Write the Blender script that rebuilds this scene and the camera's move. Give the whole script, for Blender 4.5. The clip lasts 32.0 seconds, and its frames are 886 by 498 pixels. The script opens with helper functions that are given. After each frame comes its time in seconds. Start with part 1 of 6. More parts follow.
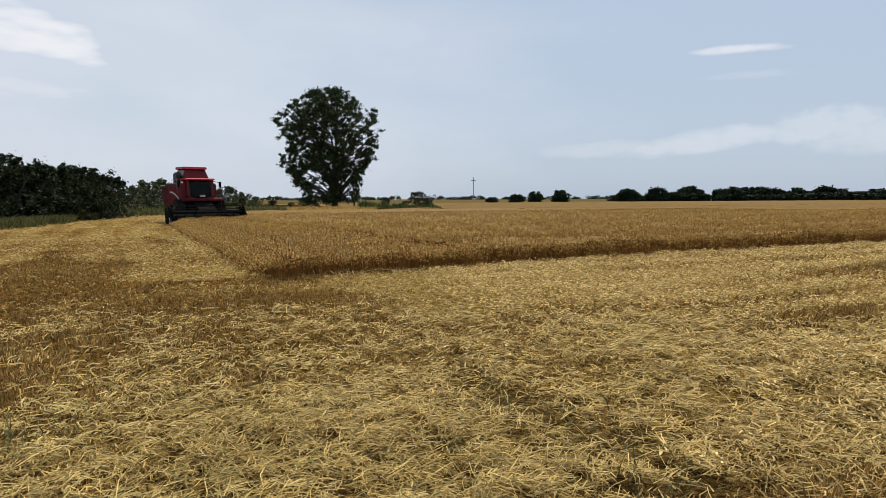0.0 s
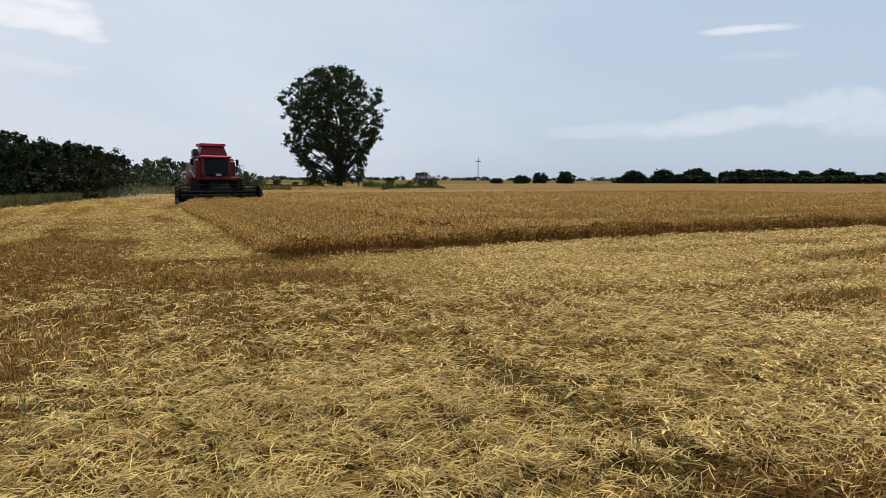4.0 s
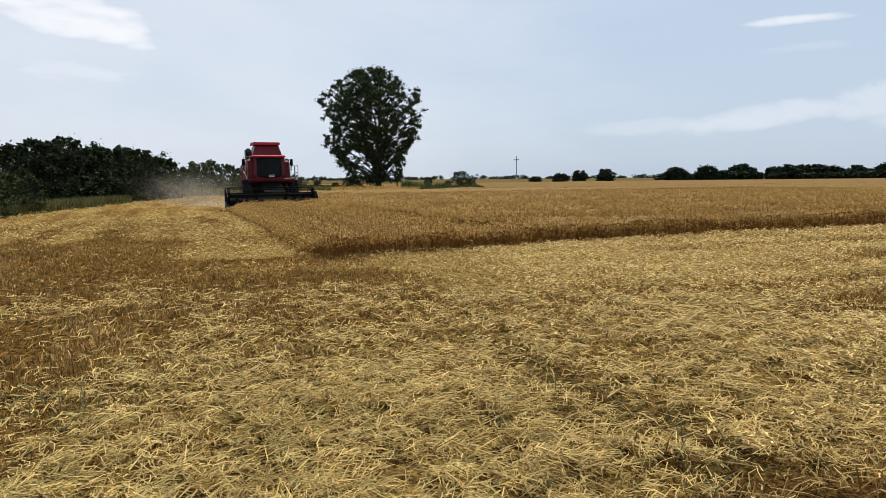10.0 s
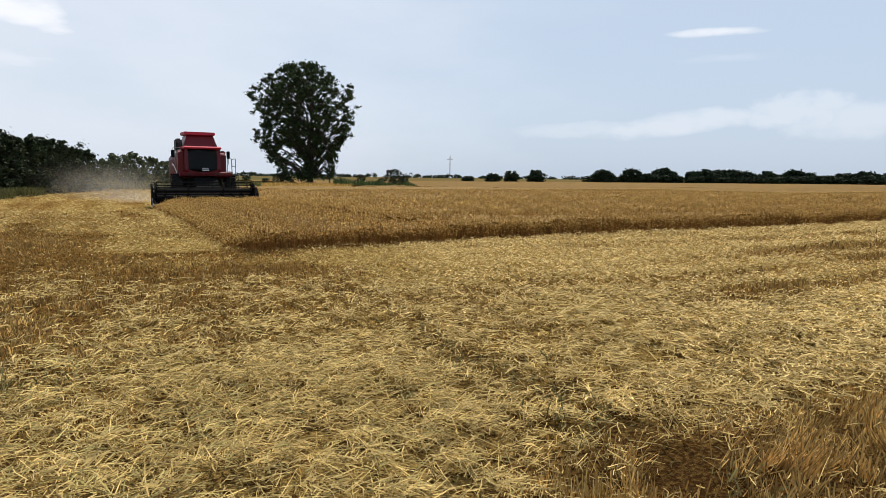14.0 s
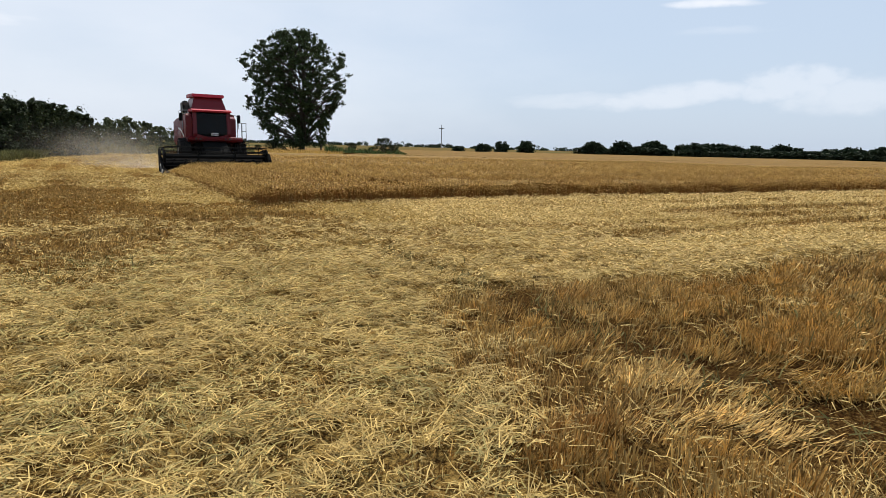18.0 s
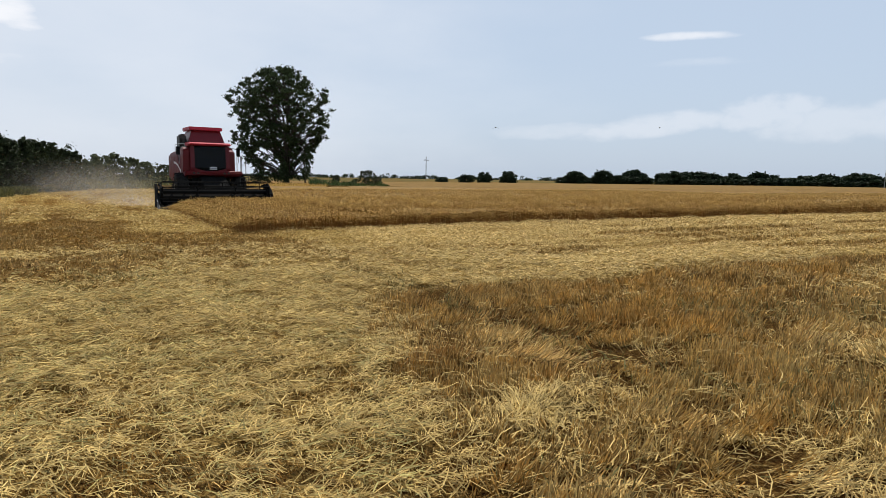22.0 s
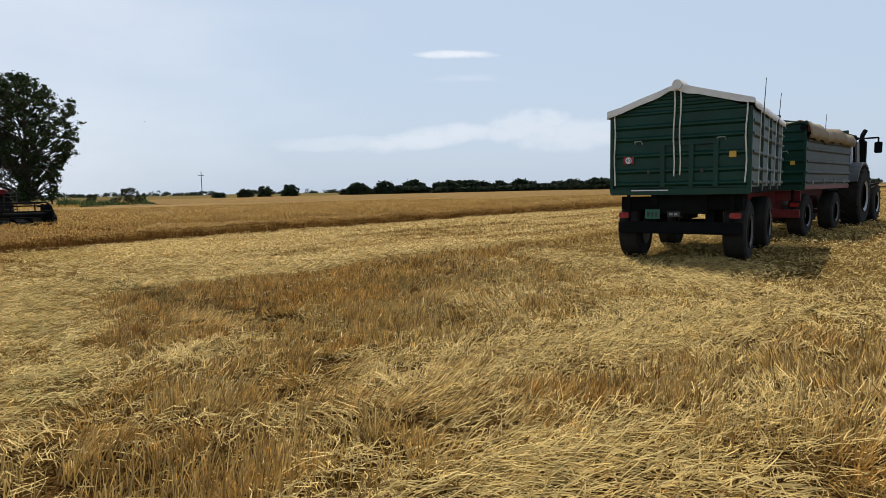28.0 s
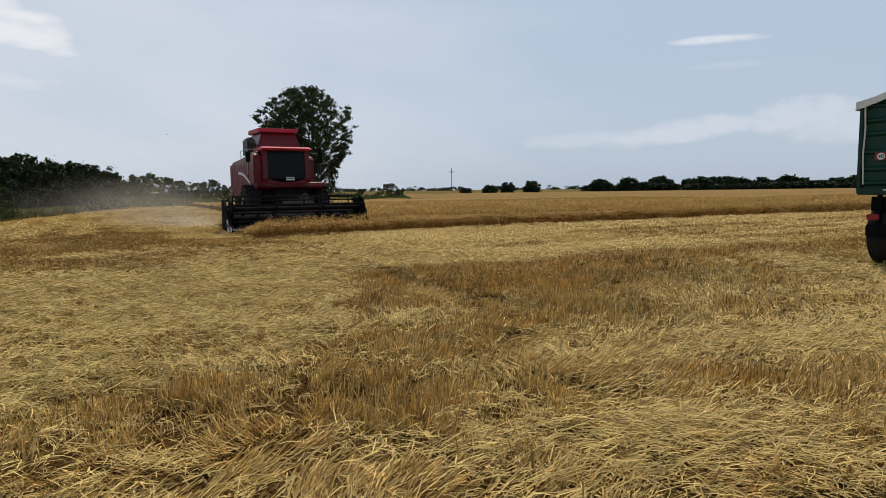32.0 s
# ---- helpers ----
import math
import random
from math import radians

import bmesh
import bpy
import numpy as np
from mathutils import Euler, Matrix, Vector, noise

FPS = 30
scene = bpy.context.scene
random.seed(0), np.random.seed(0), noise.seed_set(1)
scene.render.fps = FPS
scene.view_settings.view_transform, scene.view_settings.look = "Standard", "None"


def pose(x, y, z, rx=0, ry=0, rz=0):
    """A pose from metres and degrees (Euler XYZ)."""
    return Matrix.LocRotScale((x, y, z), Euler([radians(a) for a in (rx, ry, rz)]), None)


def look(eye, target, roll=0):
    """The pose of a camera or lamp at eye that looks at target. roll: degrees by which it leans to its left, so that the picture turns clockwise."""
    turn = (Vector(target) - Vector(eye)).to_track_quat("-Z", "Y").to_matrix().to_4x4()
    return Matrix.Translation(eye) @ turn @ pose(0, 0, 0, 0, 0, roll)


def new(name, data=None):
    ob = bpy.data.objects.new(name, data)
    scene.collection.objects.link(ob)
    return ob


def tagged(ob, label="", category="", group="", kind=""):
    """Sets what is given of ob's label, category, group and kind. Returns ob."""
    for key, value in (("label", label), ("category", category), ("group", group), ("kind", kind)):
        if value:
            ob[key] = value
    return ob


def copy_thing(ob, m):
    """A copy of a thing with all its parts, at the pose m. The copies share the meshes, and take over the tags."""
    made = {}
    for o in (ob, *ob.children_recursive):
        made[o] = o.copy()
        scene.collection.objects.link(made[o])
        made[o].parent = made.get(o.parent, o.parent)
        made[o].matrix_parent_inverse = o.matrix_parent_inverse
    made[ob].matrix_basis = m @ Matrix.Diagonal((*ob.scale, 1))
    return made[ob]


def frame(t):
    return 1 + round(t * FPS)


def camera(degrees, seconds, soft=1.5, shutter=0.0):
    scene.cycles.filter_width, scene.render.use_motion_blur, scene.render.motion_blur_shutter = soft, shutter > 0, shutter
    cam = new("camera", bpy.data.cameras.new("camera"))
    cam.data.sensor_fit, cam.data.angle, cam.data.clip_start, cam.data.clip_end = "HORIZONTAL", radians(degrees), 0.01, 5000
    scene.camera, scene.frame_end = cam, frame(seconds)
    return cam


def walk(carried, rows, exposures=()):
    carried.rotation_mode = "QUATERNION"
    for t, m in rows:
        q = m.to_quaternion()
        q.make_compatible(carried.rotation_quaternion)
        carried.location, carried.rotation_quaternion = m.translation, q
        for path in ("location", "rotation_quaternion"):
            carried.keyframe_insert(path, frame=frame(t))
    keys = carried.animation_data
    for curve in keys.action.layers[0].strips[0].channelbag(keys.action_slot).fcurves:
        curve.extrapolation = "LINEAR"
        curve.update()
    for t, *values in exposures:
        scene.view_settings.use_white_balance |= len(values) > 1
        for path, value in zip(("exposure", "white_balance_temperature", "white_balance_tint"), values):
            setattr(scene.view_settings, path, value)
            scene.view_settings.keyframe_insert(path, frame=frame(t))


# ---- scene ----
cam = camera(70.763, 32.0, soft=0.75)
PATH = [
    (0, 0.000, 0.000, 1.493, 85.415, 0.206, 5.949),
    (0.5, -0.005, -0.004, 1.496, 85.151, -0.086, 3.738),
    (1, -0.008, -0.010, 1.495, 84.817, -0.371, 3.679),
    (1.5, -0.016, -0.019, 1.493, 84.440, -0.155, 5.364),
    (2, -0.023, -0.024, 1.493, 84.047, -0.122, 6.750),
    (2.5, -0.024, -0.028, 1.493, 84.427, -0.165, 7.711),
    (3, -0.020, -0.028, 1.495, 84.151, -0.093, 7.429),
    (3.5, -0.014, -0.028, 1.495, 83.722, -0.145, 6.295),
    (5.5, -0.030, -0.040, 1.491, 83.558, -0.323, 7.352),
    (6, -0.037, -0.041, 1.495, 83.397, -0.185, 7.894),
    (6.5, -0.040, -0.049, 1.493, 83.335, -0.202, 8.285),
    (7, -0.041, -0.054, 1.493, 83.523, -0.272, 8.421),
    (7.5, -0.043, -0.060, 1.491, 83.434, -0.193, 8.481),
    (8, -0.042, -0.064, 1.491, 83.605, 0.146, 8.874),
    (8.5, -0.043, -0.066, 1.492, 83.541, -0.045, 8.905),
    (9, -0.041, -0.067, 1.493, 83.367, 0.203, 9.432),
    (9.5, -0.035, -0.068, 1.493, 83.559, 0.291, 9.869),
    (10, -0.028, -0.069, 1.494, 83.584, 0.467, 9.840),
    (10.5, -0.028, -0.072, 1.495, 83.500, 0.551, 9.865),
    (11, -0.026, -0.077, 1.494, 83.416, 0.480, 9.739),
    (11.5, -0.025, -0.082, 1.492, 83.348, 0.610, 10.022),
    (12, -0.022, -0.087, 1.492, 83.173, 0.697, 10.171),
    (12.5, -0.010, -0.090, 1.491, 83.104, 1.060, 10.386),
    (13, 0.026, -0.094, 1.487, 83.312, 1.093, 11.158),
    (13.5, 0.146, -0.239, 1.487, 81.400, -0.181, 8.931),
    (14, 0.173, -0.458, 1.486, 83.452, -0.643, 3.813),
    (14.5, 0.139, -0.722, 1.486, 81.340, -0.826, -2.853),
    (14.8, 0.180, -0.894, 1.482, 83.064, -1.030, -2.822),
    (15, 0.208, -1.008, 1.480, 82.569, -1.137, -3.248),
    (15.5, 0.180, -1.273, 1.493, 83.219, 0.647, 2.584),
    (17.5, 0.688, -3.075, 1.464, 81.096, -0.332, 3.151),
    (18, 0.774, -3.307, 1.462, 80.726, -1.547, 3.075),
    (18.5, 0.921, -3.497, 1.469, 79.046, -1.454, 1.227),
    (18.8, 0.900, -3.634, 1.464, 79.160, -0.643, -1.265),
    (19, 0.886, -3.725, 1.460, 78.711, -0.459, -4.074),
    (19.5, 0.915, -3.956, 1.475, 80.438, -1.351, -4.515),
    (20, 1.103, -4.264, 1.477, 79.147, -2.709, -0.011),
    (20.5, 1.175, -4.540, 1.486, 81.683, -0.862, -1.234),
    (21, 1.256, -4.782, 1.515, 81.696, -3.135, -6.110),
    (21.5, 1.456, -5.094, 1.508, 81.826, -3.012, -1.939),
    (22, 1.570, -5.306, 1.525, 83.551, -0.843, 1.764),
    (22.5, 1.598, -5.576, 1.515, 81.280, -3.451, 1.077),
    (23, 1.729, -5.819, 1.517, 80.863, -3.113, 3.791),
    (23.5, 1.848, -6.039, 1.514, 79.507, -2.047, 8.205),
    (24, 1.866, -6.270, 1.498, 79.288, -2.696, 6.405),
    (24.5, 1.901, -6.462, 1.506, 80.428, -3.092, 6.651),
    (26.5, 1.975, -7.068, 1.486, 85.281, -2.544, 1.763),
    (27, 2.131, -7.275, 1.482, 85.426, -0.971, -1.125),
    (27.3, 2.251, -7.306, 1.478, 84.592, -0.996, -4.874),
    (27.5, 2.331, -7.326, 1.475, 83.288, -0.074, -9.158),
    (28, 2.586, -7.269, 1.468, 84.613, 1.042, -17.617),
    (28.1, 2.627, -7.296, 1.469, 84.200, 1.000, -18.600),
    (28.3, 2.707, -7.349, 1.472, 86.000, 0.784, -18.254),
    (28.5, 2.788, -7.403, 1.475, 87.212, 0.619, -15.504),
    (28.8, 2.919, -7.533, 1.473, 85.183, -0.668, -11.455),
    (29, 3.006, -7.619, 1.472, 84.428, -0.569, -11.779),
    (29.3, 3.089, -7.674, 1.476, 85.797, -0.834, -11.088),
    (29.5, 3.144, -7.711, 1.479, 86.367, -0.445, -7.904),
    (30, 3.256, -7.803, 1.479, 86.275, -1.248, 1.709),
    (30.5, 3.331, -7.957, 1.487, 86.005, -0.439, 5.686),
    (31, 3.266, -8.104, 1.488, 85.971, -0.342, 5.693),
    (31.5, 3.096, -8.172, 1.478, 85.903, 1.881, 3.626),
    (32, 2.966, -8.178, 1.470, 84.596, 0.604, 4.263),
]
walk(cam, [(t, pose(x, y, z, a, b, c)) for t, x, y, z, a, b, c in PATH],
     exposures=((0, -0.20), (3, -0.17), (8, -0.06), (12, -0.05), (13, -0.06), (14, 0.0), (15, -0.10), (15.5, -0.08), (18, 0.06), (20, 0.12), (21, 0.06), (21.5, -0.12), (22, -0.06), (23, 0.04), (24, 0.10), (26.5, -0.14), (27, -0.18), (28, -0.02), (29, -0.10), (30, -0.23), (32, -0.26)))

# ---- daylight: high hazy sun ahead of the walker ----
SUN_AZ, SUN_EL = 10.0, 60.0
world = bpy.data.worlds.new("sky")
scene.world = world
world.use_nodes = True
wt = world.node_tree
wt.nodes.clear()


def wmath(op, a, b=None, c=None):
    n = wt.nodes.new("ShaderNodeMath")
    n.operation = op
    for i, v in enumerate((a, b, c)):
        if v is None:
            continue
        if isinstance(v, (int, float)):
            n.inputs[i].default_value = v
        else:
            wt.links.new(v, n.inputs[i])
    return n.outputs[0]


def wmix(fac, a, b):
    n = wt.nodes.new("ShaderNodeMix")
    n.data_type = "RGBA"
    for sock, v in ((n.inputs[0], fac), (n.inputs[6], a), (n.inputs[7], b)):
        if isinstance(v, (int, float)):
            sock.default_value = v
        elif isinstance(v, tuple):
            sock.default_value = v
        else:
            wt.links.new(v, sock)
    return n.outputs[2]


sky = wt.nodes.new("ShaderNodeTexSky")
sky.sky_type = "NISHITA"
sky.sun_disc = False
sky.sun_elevation, sky.sun_rotation = radians(SUN_EL), radians(SUN_AZ)
sky.air_density, sky.dust_density, sky.ozone_density = 1.0, 2.0, 1.0
coord = wt.nodes.new("ShaderNodeTexCoord")
sep = wt.nodes.new("ShaderNodeSeparateXYZ")
wt.links.new(coord.outputs["Generated"], sep.inputs[0])
az = wmath("MULTIPLY", wmath("ARCTAN2", sep.outputs[0], sep.outputs[1]), 57.2958)
el = wmath("MULTIPLY", wmath("ARCSINE", sep.outputs[2]), 57.2958)


def cloud(a0, e0, wa, we, scale, stretch, lo, hi, tilt=0.0):
    """A soft cloud about one direction: an ellipse in degrees, torn by noise."""
    da = wmath("DIVIDE", wmath("SUBTRACT", az, a0), wa)
    de = wmath("DIVIDE", wmath("SUBTRACT", wmath("SUBTRACT", el, e0), wmath("MULTIPLY", wmath("SUBTRACT", az, a0), tilt)), we)
    r = wmath("ADD", wmath("MULTIPLY", da, da), wmath("MULTIPLY", de, de))
    comb = wt.nodes.new("ShaderNodeCombineXYZ")
    wt.links.new(wmath("MULTIPLY", az, scale), comb.inputs[0])
    wt.links.new(wmath("MULTIPLY", el, scale * stretch), comb.inputs[1])
    comb.inputs[2].default_value = a0
    tex = wt.nodes.new("ShaderNodeTexNoise")
    tex.inputs["Scale"].default_value = 1.0
    tex.inputs["Detail"].default_value = 5.0
    wt.links.new(comb.outputs[0], tex.inputs["Vector"])
    v = wmath("SUBTRACT", wmath("ADD", tex.outputs[0], 0.35), wmath("MULTIPLY", r, 0.45))
    m = wt.nodes.new("ShaderNodeMapRange")
    m.interpolation_type = "SMOOTHSTEP"
    wt.links.new(v, m.inputs[0])
    m.inputs[1].default_value, m.inputs[2].default_value = lo, hi
    return m.outputs[0]


mask = 0.0
CLOUDS = [
    # azimuth, height, half widths, grain, stretch, soft limits, tilt, opacity
    (18.8, 11.9, 4.0, 0.42, 0.25, 3.0, 0.34, 0.85, -0.02, 0.75),
    (-40.0, 12.6, 7.5, 2.6, 0.16, 3.4, 0.36, 0.85, -0.18, 1.0),
    (-40.0, 8.4, 7.5, 1.8, 0.14, 4.0, 0.38, 0.95, 0.02, 0.6),
    (32.0, 4.7, 10.0, 1.7, 0.33, 1.6, 0.34, 0.85, 0.0, 0.34),
    (25.2, 5.5, 4.8, 1.7, 0.5, 1.4, 0.40, 0.80, 0.0, 0.36),
    (17.0, 4.8, 8.0, 1.1, 0.35, 1.8, 0.36, 0.85, 0.11, 0.40),
    (8.0, 4.3, 8.0, 0.8, 0.25, 3.0, 0.38, 0.9, 0.02, 0.28),
    (20.0, 9.8, 5.0, 0.5, 0.2, 4.0, 0.5, 1.1, 0.0, 0.30),
    (-38.0, 9.0, 40.0, 24.0, 0.05, 2.5, 0.15, 1.1, 0.0, 0.52),
]
for a0, e0, wa, we, sc, st, lo, hi, ti, op in CLOUDS:
    m = wmath("MULTIPLY", cloud(a0, e0, wa, we, sc, st, lo, hi, ti), op)
    mask = wmath("MAXIMUM", mask, m)
lift = wt.nodes.new("ShaderNodeMapRange")
lift.interpolation_type = "SMOOTHSTEP"
wt.links.new(el, lift.inputs[0])
for k, value in enumerate((20.0, 55.0, 0.8, 0.25)):
    lift.inputs[k + 1].default_value = value
haze = wmix(lift.outputs[0], sky.outputs[0], (5.75, 6.95, 8.6, 1))
cloudy = wmix(mask, haze, (9.6, 9.8, 10.3, 1))
bg = wt.nodes.new("ShaderNodeBackground")
bg.inputs[1].default_value = 0.1
wt.links.new(cloudy, bg.inputs[0])
wo = wt.nodes.new("ShaderNodeOutputWorld")
wt.links.new(bg.outputs[0], wo.inputs[0])

sun = new("sun", bpy.data.lights.new("sun", "SUN"))
sun.data.energy, sun.data.angle, sun.data.color = 4.9, radians(0.8), (1.0, 0.94, 0.84)
sun.matrix_world = look((0, 0, 60), (-60 * math.sin(radians(SUN_AZ)) / math.tan(radians(SUN_EL)), -60 * math.cos(radians(SUN_AZ)) / math.tan(radians(SUN_EL)), 0))


# ---- materials ----
def material(name, color, rough=0.7, metal=0.0, spread=0.25, scale=6.0, bump=0.0, second=None, island=0.0, obrand=0.0, spec=0.5, coat=0.0):
    """Principled material whose colour wanders at two scales; second: the colour of stains; island: variety from piece to piece."""
    mat = bpy.data.materials.new(name)
    mat.use_nodes = True
    nt = mat.node_tree
    p = nt.nodes["Principled BSDF"]
    p.inputs["Roughness"].default_value, p.inputs["Metallic"].default_value = rough, metal
    p.inputs["Specular IOR Level"].default_value = spec
    p.inputs["Coat Weight"].default_value = coat
    tc = nt.nodes.new("ShaderNodeTexCoord")
    n1, n2 = nt.nodes.new("ShaderNodeTexNoise"), nt.nodes.new("ShaderNodeTexNoise")
    n1.inputs["Scale"].default_value, n1.inputs["Detail"].default_value = scale, 6
    n2.inputs["Scale"].default_value, n2.inputs["Detail"].default_value = scale * 0.13, 3
    for n in (n1, n2):
        nt.links.new(tc.outputs["Object"], n.inputs["Vector"])
    second = second or tuple(c * 0.55 for c in color)
    ramp = nt.nodes.new("ShaderNodeMapRange")
    ramp.inputs[1].default_value, ramp.inputs[2].default_value = 0.42, 0.72
    nt.links.new(n2.outputs[0], ramp.inputs[0])
    mul = nt.nodes.new("ShaderNodeMath")
    mul.operation = "MULTIPLY"
    nt.links.new(ramp.outputs[0], mul.inputs[0])
    mul.inputs[1].default_value = min(1.0, spread * 1.6)
    mix = nt.nodes.new("ShaderNodeMix")
    mix.data_type = "RGBA"
    mix.inputs[6].default_value, mix.inputs[7].default_value = (*color, 1), (*second, 1)
    nt.links.new(mul.outputs[0], mix.inputs[0])
    hsv = nt.nodes.new("ShaderNodeHueSaturation")
    nt.links.new(mix.outputs[2], hsv.inputs["Color"])
    val = nt.nodes.new("ShaderNodeMapRange")
    nt.links.new(n1.outputs[0], val.inputs[0])
    val.inputs[1].default_value, val.inputs[2].default_value = 0.25, 0.75
    val.inputs[3].default_value, val.inputs[4].default_value = 1 - spread, 1 + spread
    out = val.outputs[0]
    rnd = None
    if island:
        rnd, amount = nt.nodes.new("ShaderNodeNewGeometry").outputs["Random Per Island"], island
    elif obrand:
        rnd, amount = nt.nodes.new("ShaderNodeObjectInfo").outputs["Random"], obrand
    if rnd is not None:
        mr = nt.nodes.new("ShaderNodeMapRange")
        nt.links.new(rnd, mr.inputs[0])
        mr.inputs[3].default_value, mr.inputs[4].default_value = 1 - amount, 1 + amount
        mm = nt.nodes.new("ShaderNodeMath")
        mm.operation = "MULTIPLY"
        nt.links.new(out, mm.inputs[0])
        nt.links.new(mr.outputs[0], mm.inputs[1])
        out = mm.outputs[0]
    nt.links.new(out, hsv.inputs["Value"])
    nt.links.new(hsv.outputs[0], p.inputs["Base Color"])
    if bump:
        b = nt.nodes.new("ShaderNodeBump")
        b.inputs["Strength"].default_value = bump
        b.inputs["Distance"].default_value = 0.02
        nt.links.new(n1.outputs[0], b.inputs["Height"])
        nt.links.new(b.outputs[0], p.inputs["Normal"])
    return mat


def leafy(name, color, island=0.35, share=0.22, **more):
    """Foliage and straw: a little light passes through."""
    mat = material(name, color, 0.7, **{**dict(spread=0.25, scale=0.6, island=island, spec=0.15), **more})
    p = mat.node_tree.nodes["Principled BSDF"]
    tr = mat.node_tree.nodes.new("ShaderNodeBsdfTranslucent")
    ms = mat.node_tree.nodes.new("ShaderNodeMixShader")
    ms.inputs[0].default_value = share
    o = mat.node_tree.nodes["Material Output"]
    mat.node_tree.links.new(p.inputs["Base Color"].links[0].from_socket, tr.inputs[0])
    mat.node_tree.links.new(p.outputs[0], ms.inputs[1])
    mat.node_tree.links.new(tr.outputs[0], ms.inputs[2])
    mat.node_tree.links.new(ms.outputs[0], o.inputs[0])
    return mat


M_STRAW = leafy("straw", (0.495, 0.363, 0.132), 0.36, 0.10, spread=0.42, scale=8.0, second=(0.39, 0.265, 0.085))
M_STRAW_GREEN = leafy("unripe_straw", (0.35, 0.30, 0.108), 0.45, 0.12, spread=0.45, scale=5.0, second=(0.24, 0.185, 0.062))
M_STUBBLE = leafy("stubble", (0.49, 0.31, 0.096), 0.65, 0.12, spread=0.55, scale=8.0, second=(0.29, 0.148, 0.038))
M_STUBBLE_BROWN = leafy("weathered_stubble", (0.38, 0.24, 0.072), 0.6, 0.08, spread=0.5, scale=6.0, second=(0.22, 0.12, 0.033))
M_CHAFF_STRAW = leafy("chopped_straw", (0.72, 0.535, 0.215), 0.3, 0.10, spread=0.34, scale=7.0, second=(0.63, 0.457, 0.185))
M_STUBBLE_GOLD = leafy("golden_stubble", (0.53, 0.372, 0.134), 0.55, 0.11, spread=0.52, scale=9.0, second=(0.42, 0.245, 0.068))
M_EAR = leafy("wheat_ear", (0.58, 0.38, 0.115), 0.3, 0.25, spread=0.2, scale=0.5, second=(0.46, 0.29, 0.085))
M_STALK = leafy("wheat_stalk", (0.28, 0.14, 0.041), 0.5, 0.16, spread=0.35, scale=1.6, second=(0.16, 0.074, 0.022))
# inside of the stand: shade between the ears is put into the dark colour
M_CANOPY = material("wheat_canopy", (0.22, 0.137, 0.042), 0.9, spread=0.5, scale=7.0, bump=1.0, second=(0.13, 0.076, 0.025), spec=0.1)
# far wheat: ears and the shadows among them, averaged into one darker colour
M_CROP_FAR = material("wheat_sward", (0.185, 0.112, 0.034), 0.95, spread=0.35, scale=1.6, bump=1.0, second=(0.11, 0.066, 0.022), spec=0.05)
M_WEED = leafy("weed", (0.15, 0.135, 0.045))
M_GRASS = leafy("verge_grass", (0.13, 0.125, 0.046), 0.5, spread=0.4, second=(0.085, 0.10, 0.03))
M_LEAF = leafy("leaf", (0.040, 0.060, 0.024), 0.55)
M_LEAF_HEDGE = leafy("hedge_leaf", (0.028, 0.040, 0.017), 0.45)
M_LEAF_LOW = leafy("low_bush_leaf", (0.038, 0.054, 0.018), 0.45)
# far hedge: the dust haze in front of it is put into the lighter leaf colour
M_LEAF_OLIVE = leafy("dusty_olive_leaf", (0.10, 0.115, 0.060), 0.4)
M_LEAF_FAR = leafy("far_leaf", (0.022, 0.036, 0.018))
M_REED = leafy("reed_leaf", (0.062, 0.098, 0.033), 0.6, spread=0.5, second=(0.085, 0.095, 0.038))
M_BARK = material("bark", (0.055, 0.045, 0.035), 0.9, spread=0.35, scale=3.0, bump=0.6)
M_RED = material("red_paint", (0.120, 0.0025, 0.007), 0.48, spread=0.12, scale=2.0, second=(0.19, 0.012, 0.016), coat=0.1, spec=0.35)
# the same red for lid and cab roof, sunlight from above put into the colour
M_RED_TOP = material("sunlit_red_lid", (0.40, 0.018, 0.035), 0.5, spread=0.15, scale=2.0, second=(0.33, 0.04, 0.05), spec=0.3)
M_BLACK = material("black_metal", (0.008, 0.0085, 0.0085), 0.9, spread=0.3, scale=3.0, second=(0.014, 0.013, 0.012), spec=0.05)
M_DARK = material("dark_steel", (0.03, 0.032, 0.032), 0.6, metal=0.2, spread=0.3, scale=4.0, second=(0.10, 0.085, 0.06))
M_RUBBER = material("tyre_rubber", (0.013, 0.0125, 0.012), 0.9, spread=0.3, scale=5.0, second=(0.034, 0.029, 0.021), bump=0.3, spec=0.2)
M_WHITE = material("white_paint", (0.72, 0.72, 0.72), 0.4, spread=0.08, scale=2.0, second=(0.55, 0.54, 0.5))
M_GREY = material("grey_steel", (0.32, 0.34, 0.34), 0.45, metal=0.4, spread=0.2, scale=3.0)
M_GREEN = material("green_paint", (0.003, 0.036, 0.022), 0.45, spread=0.3, scale=1.6, second=(0.010, 0.044, 0.034), spec=0.3, bump=0.15)
# weathered green, paler also for a glancing sky reflection put into the colour
M_GREEN_SIDE = material("sunbleached_green_side", (0.034, 0.064, 0.054), 0.5, spread=0.3, scale=1.5, second=(0.065, 0.09, 0.08), spec=0.4)
M_GREEN_GREY = material("grey_green_side", (0.032, 0.047, 0.043), 0.55, spread=0.3, scale=1.5, second=(0.055, 0.07, 0.064), spec=0.35)
M_TARP = material("white_tarpaulin", (0.70, 0.69, 0.66), 0.6, spread=0.14, scale=2.5, bump=0.5, second=(0.52, 0.51, 0.48))
M_TARP_BEIGE = material("beige_tarpaulin", (0.26, 0.195, 0.11), 0.7, spread=0.2, scale=2.5, bump=0.6)
